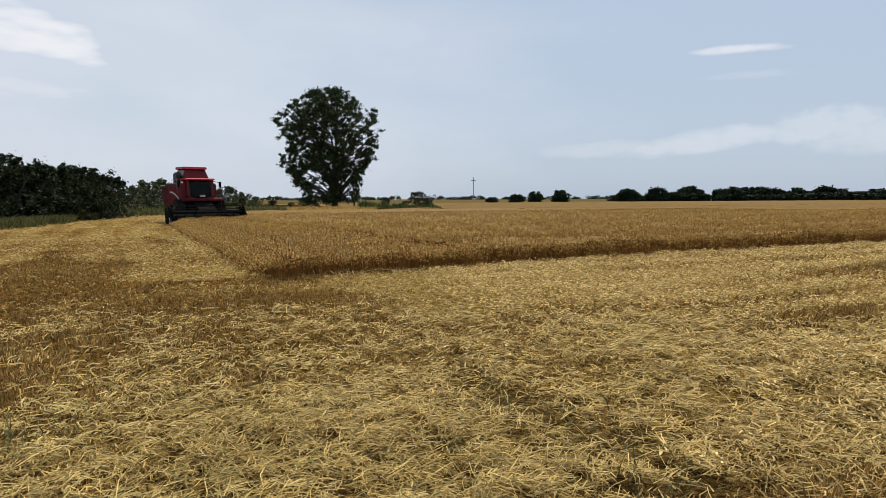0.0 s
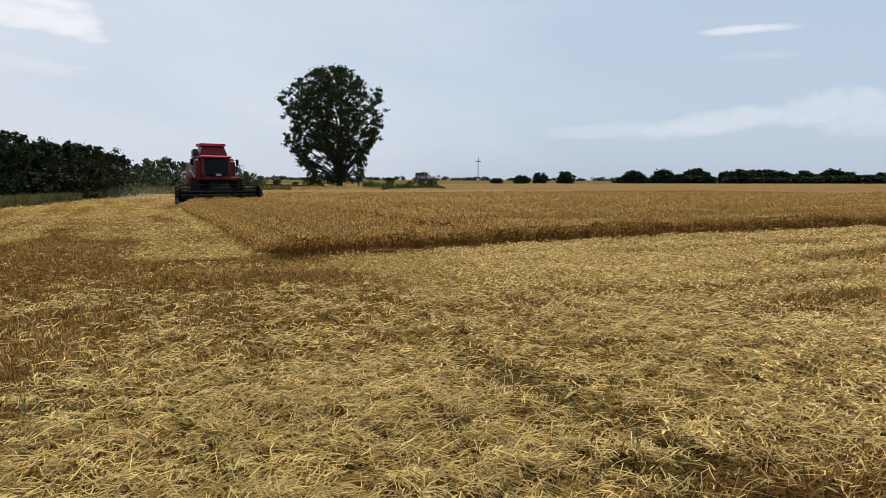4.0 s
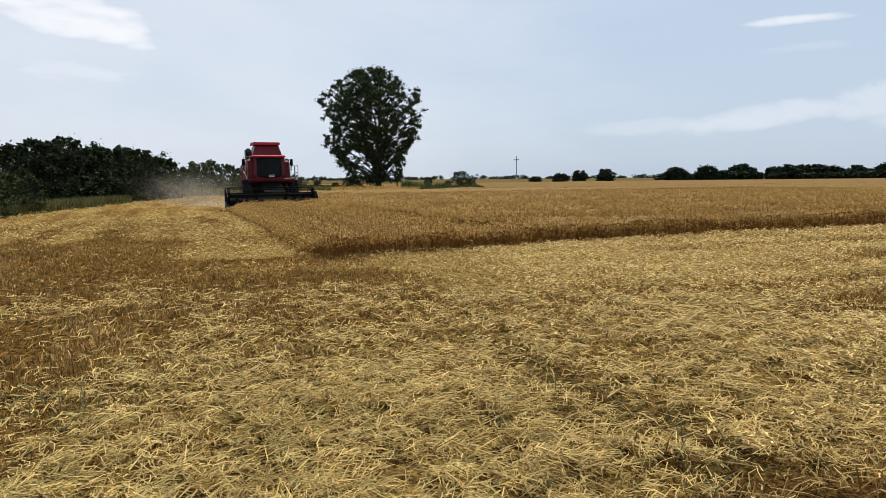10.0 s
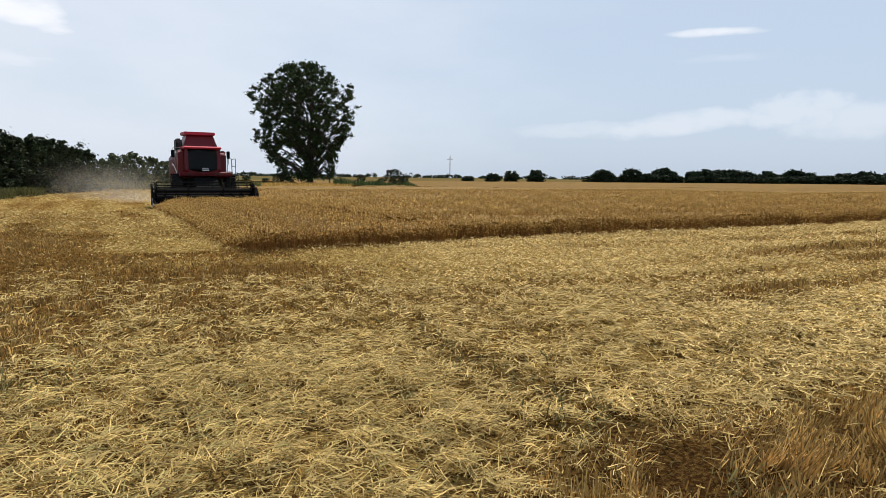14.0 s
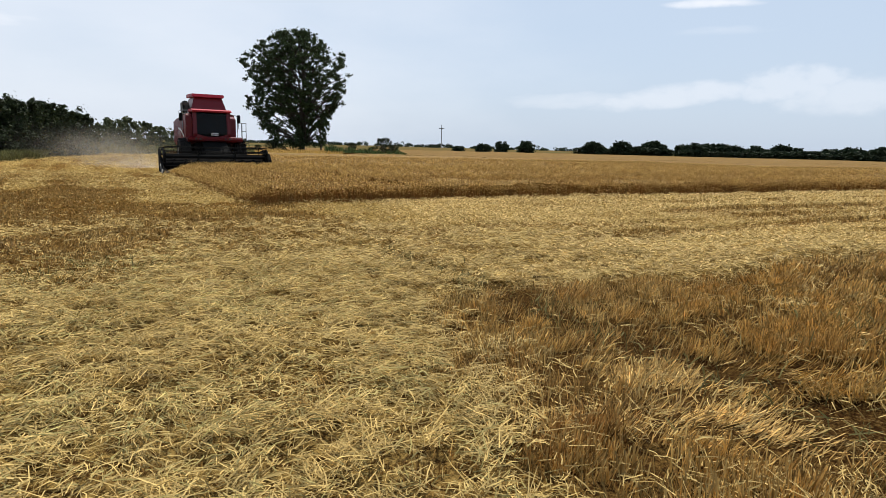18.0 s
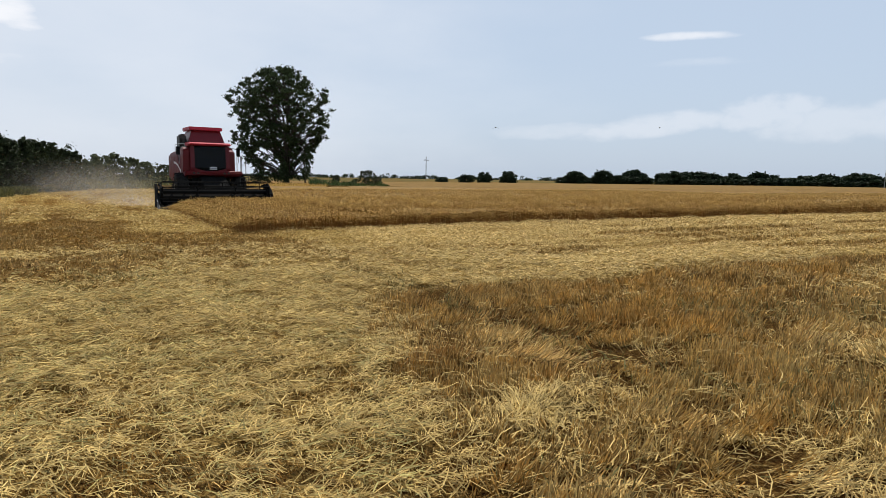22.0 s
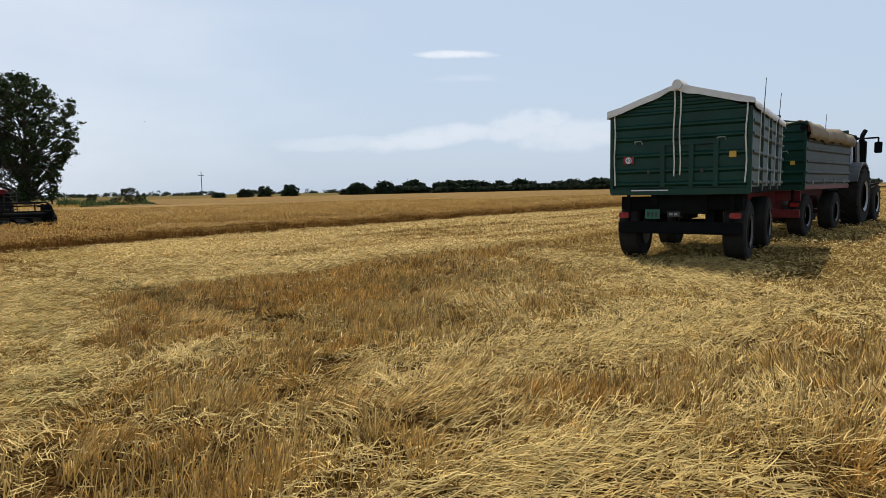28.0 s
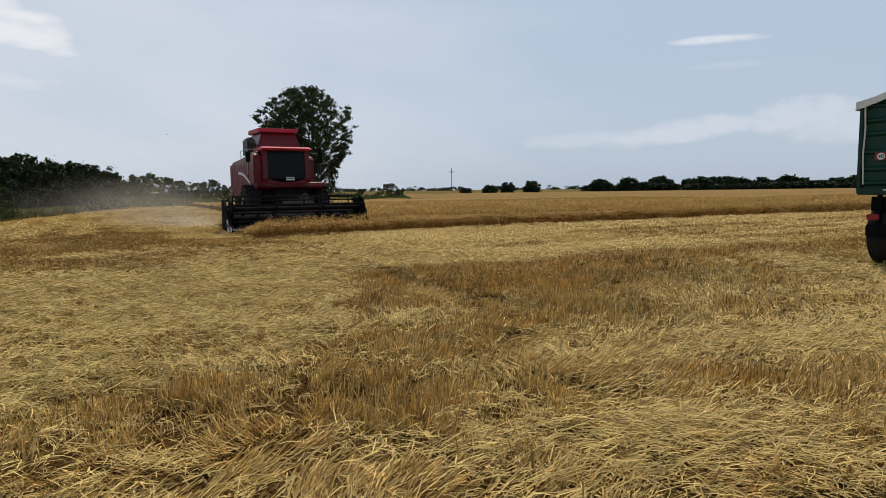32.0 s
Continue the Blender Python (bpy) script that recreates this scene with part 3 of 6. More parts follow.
def ribbons(x, y, z, length, width, heading, rise, bend):
    """Bent straws: two quads each, from arrays. heading: radians; rise: slope of the first half; bend: change of heading and slope in the second half."""
    n = len(x)
    h2 = heading + bend
    d1 = np.c_[np.cos(heading) * np.cos(rise), np.sin(heading) * np.cos(rise), np.sin(rise)]
    r2 = rise - np.abs(bend) * 0.7
    d2 = np.c_[np.cos(h2) * np.cos(r2), np.sin(h2) * np.cos(r2), np.sin(r2)]
    p0 = np.c_[x, y, z]
    p1 = p0 + d1 * (length * 0.5)[:, None]
    p2 = p1 + d2 * (length * 0.5)[:, None]
    roll = RNG.uniform(-0.9, 0.9, n)
    side = np.c_[-np.sin(heading) * np.cos(roll), np.cos(heading) * np.cos(roll), np.sin(roll)] * (width * 0.5)[:, None]
    verts = np.stack([p0 - side, p0 + side, p1 - side, p1 + side, p2 - side * 0.6, p2 + side * 0.6], 1)
    verts[:, :, 2] = np.maximum(verts[:, :, 2], ground_z(verts[:, :, 0], verts[:, :, 1]) + 0.002)
    b = np.arange(n)[:, None] * 6
    faces = np.concatenate([b + np.array([[0, 1, 3, 2]]), b + np.array([[2, 3, 5, 4]])])
    return verts.reshape(-1, 3), faces


def splinters(x, y, z, length, width, heading, rise):
    """Short straight straws, one quad each."""
    n = len(x)
    d = np.c_[np.cos(heading) * np.cos(rise), np.sin(heading) * np.cos(rise), np.sin(rise)] * (length * 0.5)[:, None]
    roll = RNG.uniform(-1.0, 1.0, n)
    side = np.c_[-np.sin(heading) * np.cos(roll), np.cos(heading) * np.cos(roll), np.sin(roll)] * (width * 0.5)[:, None]
    p = np.c_[x, y, z]
    verts = np.stack([p - d - side, p - d + side, p + d + side, p + d - side], 1)
    verts[:, :, 2] = np.maximum(verts[:, :, 2], ground_z(verts[:, :, 0], verts[:, :, 1]) + 0.002)
    return verts.reshape(-1, 3), np.arange(n)[:, None] * 4 + np.array([[0, 1, 2, 3]])


def stalks(x, y, z, length, width, heading, rise):
    """Cut stalks that stand on the ground, one tapered quad each."""
    n = len(x)
    d = np.c_[np.cos(heading) * np.cos(rise), np.sin(heading) * np.cos(rise), np.sin(rise)] * length[:, None]
    turn = RNG.uniform(0, math.pi, n)
    side = np.c_[np.cos(turn), np.sin(turn), np.zeros(n)] * (width * 0.5)[:, None]
    p = np.c_[x, y, z - 0.004]
    verts = np.stack([p - side, p + side, p + d + side * 0.8, p + d - side * 0.8], 1)
    return verts.reshape(-1, 3), np.arange(n)[:, None] * 4 + np.array([[0, 1, 2, 3]])


def cells(x, y, size, seed):
    """A random value for each cell of a slanting grid: tufts and holes."""
    i = np.floor((x * 0.8 + y * 0.6) / size + 1000).astype(np.int64)
    j = np.floor((y * 0.8 - x * 0.6) / size + 1000).astype(np.int64)
    h = (i * 73856093) ^ (j * 19349663) ^ (seed * 83492791)
    h = (h ^ (h >> 13)) * 1274126177
    return ((h ^ (h >> 16)) & 65535) / 65535.0


def heap(x, y):
    """How thick the loose straw lies: thin, or in soft windrows and tussocks."""
    return 0.035 * np.maximum(0, wave(x, y, 0.9, 22)) + 0.03 * np.maximum(0, wave(x, y, 2.2, 23))


def lying_straw(x0, x1, y0, y1, count, lmin, lmax, wid, lift, keep, short, full, mat=None):
    x, y = RNG.uniform(x0, x1, count), RNG.uniform(y0, y1, count)
    ok = keep(x, y)
    x, y = x[ok], y[ok]
    s = stubble_share(x, y)
    thin = 0.5 + 0.5 * smooth(-0.55, 0.3, wave(x, y, 1.3, 24) * 0.6 + 0.5 * wave(x, y, 3.1, 25) + 0.6 * streaks(x, y))
    tuft = 0.05 + 0.95 * smooth(0.28, 0.70, 0.55 * cells(x, y, 0.13, 1) + 0.45 * cells(x, y, 0.06, 2))
    big = np.clip(aside(x, y) / full, 1.0, 1.8)
    # the lane in front of the crop is strewn evenly
    u, v = to_uv(x, y)
    lane = 0.6 * smooth(1.5, 5.0, u) * smooth(-10.3, -9.6, v) * smooth(0.0, -0.5, v)
    thin, tuft = thin + (1 - thin) * lane, tuft + (1 - tuft) * lane
    ok = RNG.rand(len(x)) < (1 - np.minimum(1, s * 1.05) * (0.92 + 0.03 * tall_share(x, y))) * (1 - 0.92 * np.clip(track(x, y) * 1.2, 0, 1)) * thin * tuft / big ** 1.2
    x, y, s, big = x[ok], y[ok], s[ok], big[ok]
    n = len(x)
    swirl = 1.8 * wave(x, y, 0.3, 21) + RNG.normal(0, 1.0, n)
    z = ground_z(x, y) + heap(x, y) + 0.045 * smooth(0.35, 0.9, 0.55 * cells(x, y, 0.13, 1) + 0.45 * cells(x, y, 0.06, 2)) + RNG.uniform(0.004, lift, n)
    wid = wid * RNG.uniform(0.7, 1.3, n) * big ** 0.9
    if short:
        v, f = splinters(x, y, z, RNG.uniform(lmin, lmax, n) * big ** 0.4, wid, swirl, RNG.normal(0.0, 0.35, n))
    else:
        v, f = ribbons(x, y, z, RNG.uniform(lmin, lmax, n), wid, swirl, RNG.normal(0.06, 0.2, n), RNG.normal(0, 0.55, n))
    ob = sheet("loose_straw", v, f, mat or M_STRAW)
    return tagged(ob, "loose pale golden straw strewn over the stubble field", "straw", kind="stuff")


def standing_stubble(x0, x1, y0, y1, count, hmin, hmax, wid, keep, least, full):
    x, y = RNG.uniform(x0, x1, count), RNG.uniform(y0, y1, count)
    ok = keep(x, y)
    x, y = x[ok], y[ok]
    s = stubble_share(x, y)
    gap = smooth(-0.6, 0.15, wave(x, y, 0.9, 27) + 0.6 * wave(x, y, 2.0, 28))
    big = np.clip(aside(x, y) / full, 1.0, 2.2)
    tall = tall_share(x, y)
    hole = 1 - 0.9 * tall * smooth(0.10, 0.55, 0.6 * wave(x, y, 1.1, 61) + 0.55 * wave(x, y, 2.6, 62))
    ok = RNG.rand(len(x)) * big ** 1.2 < hole * (least + (1 - least) * s ** 0.8) * np.clip(1 - 1.35 * track(x, y), 0, 1) * (0.5 + 0.5 * gap) * (0.04 + 0.96 * smooth(0.32, 0.68, 0.6 * cells(x, y, 0.24, 3) + 0.4 * cells(x, y, 0.09, 4)))
    x, y, s, big = x[ok], y[ok], s[ok], big[ok]
    # drilled rows run along the lane
    u, v = to_uv(x, y)
    v = np.round(v / 0.13) * 0.13 + RNG.normal(0, 0.03, len(v))
    x, y = to_xy(u, v)
    n = len(x)
    # combed in sweeps: upright here, pressed over there
    tall = tall_share(x, y)
    laid = smooth(-0.5, 0.7, wave(x, y, 0.30, 29) + 0.45 * wave(x, y, 0.9, 63))
    laid = laid * (1 - 0.65 * tall * smooth(-13.4, -11.8, v))
    lean = np.clip(RNG.normal(1.22, 0.24, n) - laid * (0.35 + 0.45 * tall), 0.12, 1.75)
    way = 2.6 * wave(x, y, 0.16, 30) + 1.3 * wave(x, y, 0.6, 50) + RNG.normal(0, 0.35 + 0.9 * (1 - laid), n)
    h = RNG.uniform(hmin, hmax, n) * (0.5 + 0.5 * s) * np.clip(0.45 + 0.55 * tall_share(x, y) + 0.5 * lane_lines(x, y), 0, 1.1) * (0.55 + 0.45 * cells(x, y, 0.24, 3) + 0.2 * cells(x, y, 0.47, 7)) * (1 + 0.3 * tall_share(x, y) * smooth(-13.5, -16.0, v))
    wide_ = RNG.uniform(0.7, 1.3, n) * wid * big ** 0.9
    # weathered brown by the lane, golden farther into the uncleared part
    gold = 0.55 * RNG.rand(n) + 0.45 * cells(x, y, 0.17, 9) < 0.26 + 0.08 * laid + 0.46 * smooth(-12.2, -15.0, to_uv(x, y)[1] + 0.8 * wave(x, y, 0.4, 45)) * tall_share(x, y)
    short = (tall_share(x, y) < 0.5) & (RNG.rand(n) < 0.15 + 0.65 * s + 0.3 * np.clip(lane_lines(x, y), 0, 1))
    for pick, mat, label in ((~gold & ~short, M_STUBBLE, "brown standing cereal stubble in the mown field"), (short, M_STUBBLE_BROWN, "short dark brown weathered stubble in the mown field"), (gold & ~short, M_STUBBLE_GOLD, "golden standing cereal stubble in the mown field")):
        v, f = stalks(x[pick], y[pick], ground_z(x[pick], y[pick]), h[pick], wide_[pick], way[pick], lean[pick])
        tagged(sheet("standing_stubble", v, f, mat), label, "stubble", kind="stuff")


def lodged_straw(count):
    """Long stalks pressed flat in the high stubble, lying in sweeping strands."""
    x, y = RNG.uniform(0.4, 11, count), RNG.uniform(-7.5, 6, count)
    u, v = to_uv(x, y)
    share = tall_share(x, y) * (0.02 + 0.20 * smooth(-12.5, -15.0, v)) * smooth(-0.2, 0.5, wave(x, y, 0.35, 46))
    for cx, cy, rx, ry, tu, a in ((2.08, -1.36, 0.45, 0.2, 58, 1.0), (5.6, -2.4, 1.3, 0.7, -10, 0.8), (7.4, -1.7, 1.6, 0.6, 10, 0.8), (4.2, -4.6, 1.6, 0.6, 10, 0.7), (9.6, 1.2, 2.4, 0.8, 30, 0.5)):
        share = share + a * blob(x, y, cx, cy, rx, ry, tu)
    ok = (RNG.rand(count) < share) & open_field(x, y) & (x > edge_x(y) - 0.3)
    x, y = x[ok], y[ok]
    n = len(x)
    way = 0.6 + 1.9 * wave(x, y, 0.2, 47) + RNG.normal(0, 0.3, n)
    ob = sheet("lodged_straw", *ribbons(x, y, ground_z(x, y) + RNG.uniform(0.02, 0.13, n), RNG.uniform(0.10, 0.22, n), RNG.uniform(0.0045, 0.0065, n), way, RNG.normal(0.18, 0.2, n), RNG.normal(0, 0.5, n)), M_STRAW)
    tagged(ob, "long pale straw pressed flat among the stubble", "straw", kind="stuff")
    # dense swathes, each lying one way
    for cx, cy, rx, ry, tu, head, n in ((2.08, -1.36, 0.46, 0.19, 58, 62, 1300), (5.6, -2.4, 1.0, 0.45, -10, 15, 2600), (7.4, -1.7, 1.3, 0.4, 10, 25, 2600), (4.2, -4.6, 1.2, 0.4, 10, 160, 2200), (3.2, -3.3, 0.5, 0.3, 40, 105, 1000), (6.2, -3.9, 0.8, 0.3, 20, 40, 1500), (1.0, -3.4, 0.5, 0.3, 0, 120, 900), (9.8, 1.4, 1.5, 0.5, 30, 30, 2000)):
        n = int(n * 0.5)
        a, b = RNG.normal(0, rx * 0.7, n), RNG.normal(0, ry * 0.7, n)
        c, d = math.cos(radians(tu)), math.sin(radians(tu))
        x, y = cx + a * c - b * d, cy + a * d + b * c
        way = radians(head) + 0.9 * b / ry * 0.4 + 0.4 * wave(x, y, 0.7, 58) + RNG.normal(0, 0.26, n)
        ob = sheet("lodged_straw", *ribbons(x, y, ground_z(x, y) + RNG.uniform(0.03, 0.12, n) * np.exp(-(b / ry) ** 2), RNG.uniform(0.12, 0.26, n), RNG.uniform(0.0042, 0.0060, n), way, RNG.normal(0.10, 0.12, n), RNG.normal(0, 0.45, n)), M_STRAW)
        tagged(ob, "swathe of long pale straw pressed flat one way", "straw", kind="stuff")


def open_field(x, y):
    u, v = to_uv(x, y)
    side = x - 1.5
    reach = (side > -1.12 * (y + 8.5) - 1.5) & (side < 1.5 * (y + 8.5) + 1.5) & (y > -6.5)
    return reach & (~((u > -0.05) & (v > -0.05) & (v < 178) & ~((u < CUT_W) & (v > 34)))) & (verge(u, v) < 0.3)


def ring(x, y):
    return open_field(x, y) & ~((x > -7) & (x < 9.5) & (y > -6.5) & (y < 8))


def wide(x, y):
    return open_field(x, y) & ~((x > -20) & (x < 24) & (y > -12) & (y < 26))


lying_straw(-7, 9.5, -6.5, 8, 1100000, 0.05, 0.15, 0.0052, 0.05, open_field, False, 3.4)
lying_straw(-7, 9.5, -6.5, 8, 40000, 0.14, 0.30, 0.0050, 0.085, open_field, False, 4.0)
lying_straw(-20, 24, -5, 26, 950000, 0.03, 0.075, 0.0100, 0.06, ring, True, 11.0)
lying_straw(-34, 60, -5, 62, 260000, 0.12, 0.3, 0.018, 0.08, wide, True, 40.0)
standing_stubble(-7, 9.5, -6.5, 8, 1150000, 0.08, 0.18, 0.0072, open_field, 0.06, 3.8)
standing_stubble(-20, 24, -5, 26, 480000, 0.09, 0.17, 0.0135, ring, 0.07, 11.0)
standing_stubble(-16, 3, 3, 17, 360000, 0.09, 0.16, 0.0105, ring, 0.0, 14.0)
standing_stubble(-34, 60, -5, 62, 60000, 0.14, 0.24, 0.022, wide, 0.1, 40.0)
lodged_straw(100000)


def behind(x, y):
    return (np.hypot(x - 1.5, y + 4.5) < 11.5) & ~open_field(x, y) & (np.abs(x - 12.5) + np.abs(y - 4.0) > 3.0) & (to_uv(x, y)[1] < -0.6)


lying_straw(-10, 13, -16, 7, 110000, 0.10, 0.22, 0.013, 0.05, behind, True, 30.0)
standing_stubble(-10, 13, -16, 7, 110000, 0.08, 0.15, 0.013, behind, 0.06, 30.0)


def in_lane(x, y):
    u, v = to_uv(x, y)
    return open_field(x, y) & (v < -0.3) & (v > -10.2 + 0.3 * wave(x, y, 0.5, 54)) & (u > 1.5 + 2.0 * wave(x, y, 0.3, 55) ) & (RNG.rand(len(x)) > 0.8 * np.clip(lane_lines(x, y), 0, 1))


lying_straw(-2, 26, 3, 26, 420000, 0.025, 0.065, 0.0105, 0.08, in_lane, True, 12.0, M_CHAFF_STRAW)


def hedge_side(x, y):
    u, v = to_uv(x, y)
    return open_field(x, y) & (x < edge_x(y) - 0.1) & (RNG.rand(len(x)) < smooth(0.5, -3.0, u) * smooth(-4.5, -8.0, v) * (0.55 + 0.45 * wave(x, y, 0.7, 67)))


lying_straw(-7, 2, -6.5, 6, 230000, 0.05, 0.14, 0.0052, 0.07, hedge_side, False, 3.4, M_STRAW_GREEN)


def weeds():
    """Low grey-green weeds along an old wheel track and in patches."""
    pts = []
    track = [(-0.75, 5.6), (-0.2, 4.75), (0.2, 4.1), (0.63, 3.4), (0.93, 2.9)], [(1.28, 2.7), (1.6, 1.9), (2.08, 1.1), (2.55, 0.3), (3.1, -0.6), (4.2, -1.6)]
    for line in track:
        for (xa, ya), (xb, yb) in zip(line[:-1], line[1:]):
            n = 55
            t = RNG.rand(n)
            pts.append(np.c_[xa + (xb - xa) * t + RNG.normal(0, 0.16, n), ya + (yb - ya) * t + RNG.normal(0, 0.14, n)])
    for cx, cy, r, n in ((-3.1, 3.3, 0.35, 90), (5.4, 2.0, 0.9, 420), (7.6, 2.4, 0.7, 260), (4.3, 1.8, 0.6, 200), (4.0, -0.6, 0.7, 160), (-3.6, 2.6, 0.2, 50), (9.6, 3.2, 1.0, 260), (2.2, -2.2, 0.3, 50), (6.2, -1.4, 0.6, 120)):
        n = int(n * 1.1)
        pts.append(np.c_[RNG.normal(cx, r, n), RNG.normal(cy, r * 0.6, n)])
    p = np.concatenate(pts)
    n = len(p)
    v, f = ribbons(p[:, 0], p[:, 1], ground_z(p[:, 0], p[:, 1]) + RNG.uniform(0.0, 0.08, n), RNG.uniform(0.05, 0.16, n), RNG.uniform(0.005, 0.012, n), RNG.uniform(0, 6.28, n), RNG.uniform(0.2, 1.3, n), RNG.normal(0, 0.5, n))
    tagged(sheet("low_weeds", v, f, M_WEED), "grey-green low weeds growing through the stubble", "weeds", kind="stuff")


weeds()


def wheat(x, y, foot, height, ear_len, ear_w, stalk_w, rng, messy=0.0):
    """Standing wheat: a ribbon for each stalk and a nodding four-sided ear on it. Returns stalk and ear arrays."""
    n = len(x)
    a = rng.uniform(0, 2 * math.pi, n)
    lean = np.abs(rng.normal(0.10 + 0.12 * messy, 0.07 + 0.16 * messy, n))
    h = height * rng.uniform(0.86 - 0.34 * messy, 1.06 + 0.06 * messy, n)
    top = np.c_[x + np.cos(a) * lean * h, y + np.sin(a) * lean * h, h]
    base = np.c_[x, y, np.full(n, foot) if np.isscalar(foot) else foot]
    top[:, 2] += base[:, 2]
    b = rng.uniform(0, 2 * math.pi, n)
    side = np.c_[np.cos(b), np.sin(b), np.zeros(n)] * (stalk_w * 0.5)
    sv = np.stack([base - side, base + side, top + side, top - side], 1).reshape(-1, 3)
    sf = np.arange(n)[:, None] * 4 + np.array([[0, 1, 2, 3]])
    nod = rng.uniform(-0.5, 1.2, n)
    d = np.c_[np.cos(a) * np.cos(nod), np.sin(a) * np.cos(nod), np.sin(nod)]
    s1 = np.c_[-np.sin(a), np.cos(a), np.zeros(n)]
    s2 = np.cross(d, s1)
    mid = top + d * (ear_len * 0.4)
    tip = top + d * ear_len
    w = ear_w * 0.5
    ev = np.stack([top, mid + s1 * w, mid - s1 * w * 0.6 + s2 * w, mid - s1 * w * 0.6 - s2 * w, tip], 1).reshape(-1, 3)
    k = np.arange(n)[:, None] * 5
    ef = np.concatenate([k + np.array([q]) for q in ((0, 2, 1), (0, 3, 2), (0, 1, 3), (1, 2, 4), (2, 3, 4), (3, 1, 4))])
    return sv, sf, ev, ef


def canopy(u0, u1, v0, v1, step, top, foot, seed, skirt=True):
    """The closed inside of a stand of wheat: an uneven top and sides; in u, v and z."""
    us, vs = np.linspace(u0, u1, max(2, int((u1 - u0) / step) + 1)), np.linspace(v0, v1, max(2, int((v1 - v0) / step) + 1))
    gu, gv = np.meshgrid(us, vs)
    z = top + 0.03 * wave(gu, gv, 0.5, seed) + ridge(gu, gv) + np.random.RandomState(seed).uniform(-0.035, 0.035, gu.shape)
    n, m = len(us), len(vs)
    verts = np.c_[gu.ravel(), gv.ravel(), z.ravel()]
    idx = np.arange(n * m).reshape(m, n)
    faces = [np.stack([idx[:-1, :-1], idx[:-1, 1:], idx[1:, 1:], idx[1:, :-1]], -1).reshape(-1, 4)]
    if skirt:
        loop = np.concatenate([idx[0, :], idx[1:, -1], idx[-1, -2::-1], idx[-2:0:-1, 0]])
        low = verts[loop].copy()
        low[:, 2] = foot
        k = len(verts) + np.arange(len(loop))
        verts = np.concatenate([verts, low])
        faces.append(np.stack([loop, np.roll(loop, -1), np.roll(k, -1), k], -1))
    return verts, np.concatenate(faces)


def uv_to_world(v):
    x, y = to_xy(v[:, 0], v[:, 1])
    return np.c_[x, y, v[:, 2] + dip(v[:, 1])]


def tram(u):
    """How far the wheat is pressed down by the wheel lines that run along its side, and between the drill widths."""
    out = 0.0
    for u0 in (1.35, 3.2, 13.4, 15.2, 25.4, 27.2):
        out = out + np.exp(-((u - u0) / 0.16) ** 2)
    return out


def ridge(u, v):
    """Gentle ridges of the crop's top along its front."""
    return 0.05 * wave(u * 0.06, v, 0.42, 39) + 0.035 * wave(u * 0.1, v, 1.1, 40) - 0.16 * tram(u + 0.15 * wave(v, u * 0, 0.1, 34))


def build_crop():
    field = tagged(new("wheat_field"), "ripe brown standing wheat with a cleanly cut edge", "crop", kind="stuff")
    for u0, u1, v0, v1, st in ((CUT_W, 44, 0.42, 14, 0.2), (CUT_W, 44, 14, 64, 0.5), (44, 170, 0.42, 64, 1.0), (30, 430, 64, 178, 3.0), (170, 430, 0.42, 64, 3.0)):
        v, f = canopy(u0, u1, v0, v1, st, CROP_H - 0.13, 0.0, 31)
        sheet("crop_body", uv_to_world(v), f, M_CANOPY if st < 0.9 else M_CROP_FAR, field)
    rng = np.random.RandomState(33)
    for u0, u1, v0, v1, per, size in ((CUT_W, 28, 0, 0.55, 620, 1.05), (CUT_W, 28, 0.55, 1.6, 260, 1.1), (CUT_W, 32, 1.6, 6, 110, 1.3), (28, 62, 0, 1.0, 300, 1.4), (CUT_W, 42, 6, 16, 48, 1.7), (62, 150, 0, 1.5, 60, 2.6), (CUT_W, 60, 16, 44, 14, 2.6), (32, 110, 1, 30, 7, 2.8), (CUT_W - 0.1, CUT_W + 0.5, 0, 40, 150, 1.2)):
        n = int((u1 - u0) * (v1 - v0) * per)
        u, v = rng.uniform(u0, u1, n), rng.uniform(v0, v1, n)
        v = v + (0.10 * wave(u, v, 0.6, 35) + 0.10 * wave(u, v * 0, 1.7, 53)) * (v < 1.5)
        x, y = to_xy(u, v)
        rim_ = 0.72 + 0.28 * smooth(-0.02, 0.75, v + 0.1 * wave(x, y, 0.7, 37)) + (0.08 * wave(u, v * 0, 1.3, 56) + 0.06 * wave(u, v * 0, 3.1, 57)) * (v < 1.5)
        sv, sf, ev, ef = wheat(x, y, dip(v), CROP_H * rim_ * (1 + 0.07 * wave(x, y, 0.25, 36) + 0.06 * wave(x, y, 0.9, 38)) + ridge(u, v), 0.09 * size ** 0.5, 0.017 * size, 0.006 * size, rng, 0.5 if v1 < 1.7 else 0.35)
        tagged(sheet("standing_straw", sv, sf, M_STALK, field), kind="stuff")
        tagged(sheet("ear_layer", ev, ef, M_EAR, field), kind="stuff")
    # stalks that the last pass left leaning out over the cut edge, in tufts
    n = 5000
    u = rng.uniform(CUT_W, 60, n)
    u = u[rng.rand(n) < 0.35 + 0.65 * smooth(-0.3, 0.5, wave(u, u * 0, 0.9, 64) + 0.5 * wave(u, u * 0, 2.4, 65))]
    v = rng.normal(0.02, 0.10, len(u))
    x, y = to_xy(u, v)
    sv, sf, ev, ef = wheat(x, y, 0.0, rng.uniform(0.14, 0.42, len(u)), 0.10, 0.020, 0.008, rng, 1.0)
    tagged(sheet("standing_straw", sv, sf, M_STALK, field), kind="stuff")
    tagged(sheet("ear_layer", ev, ef, M_EAR, field), kind="stuff")


build_crop()

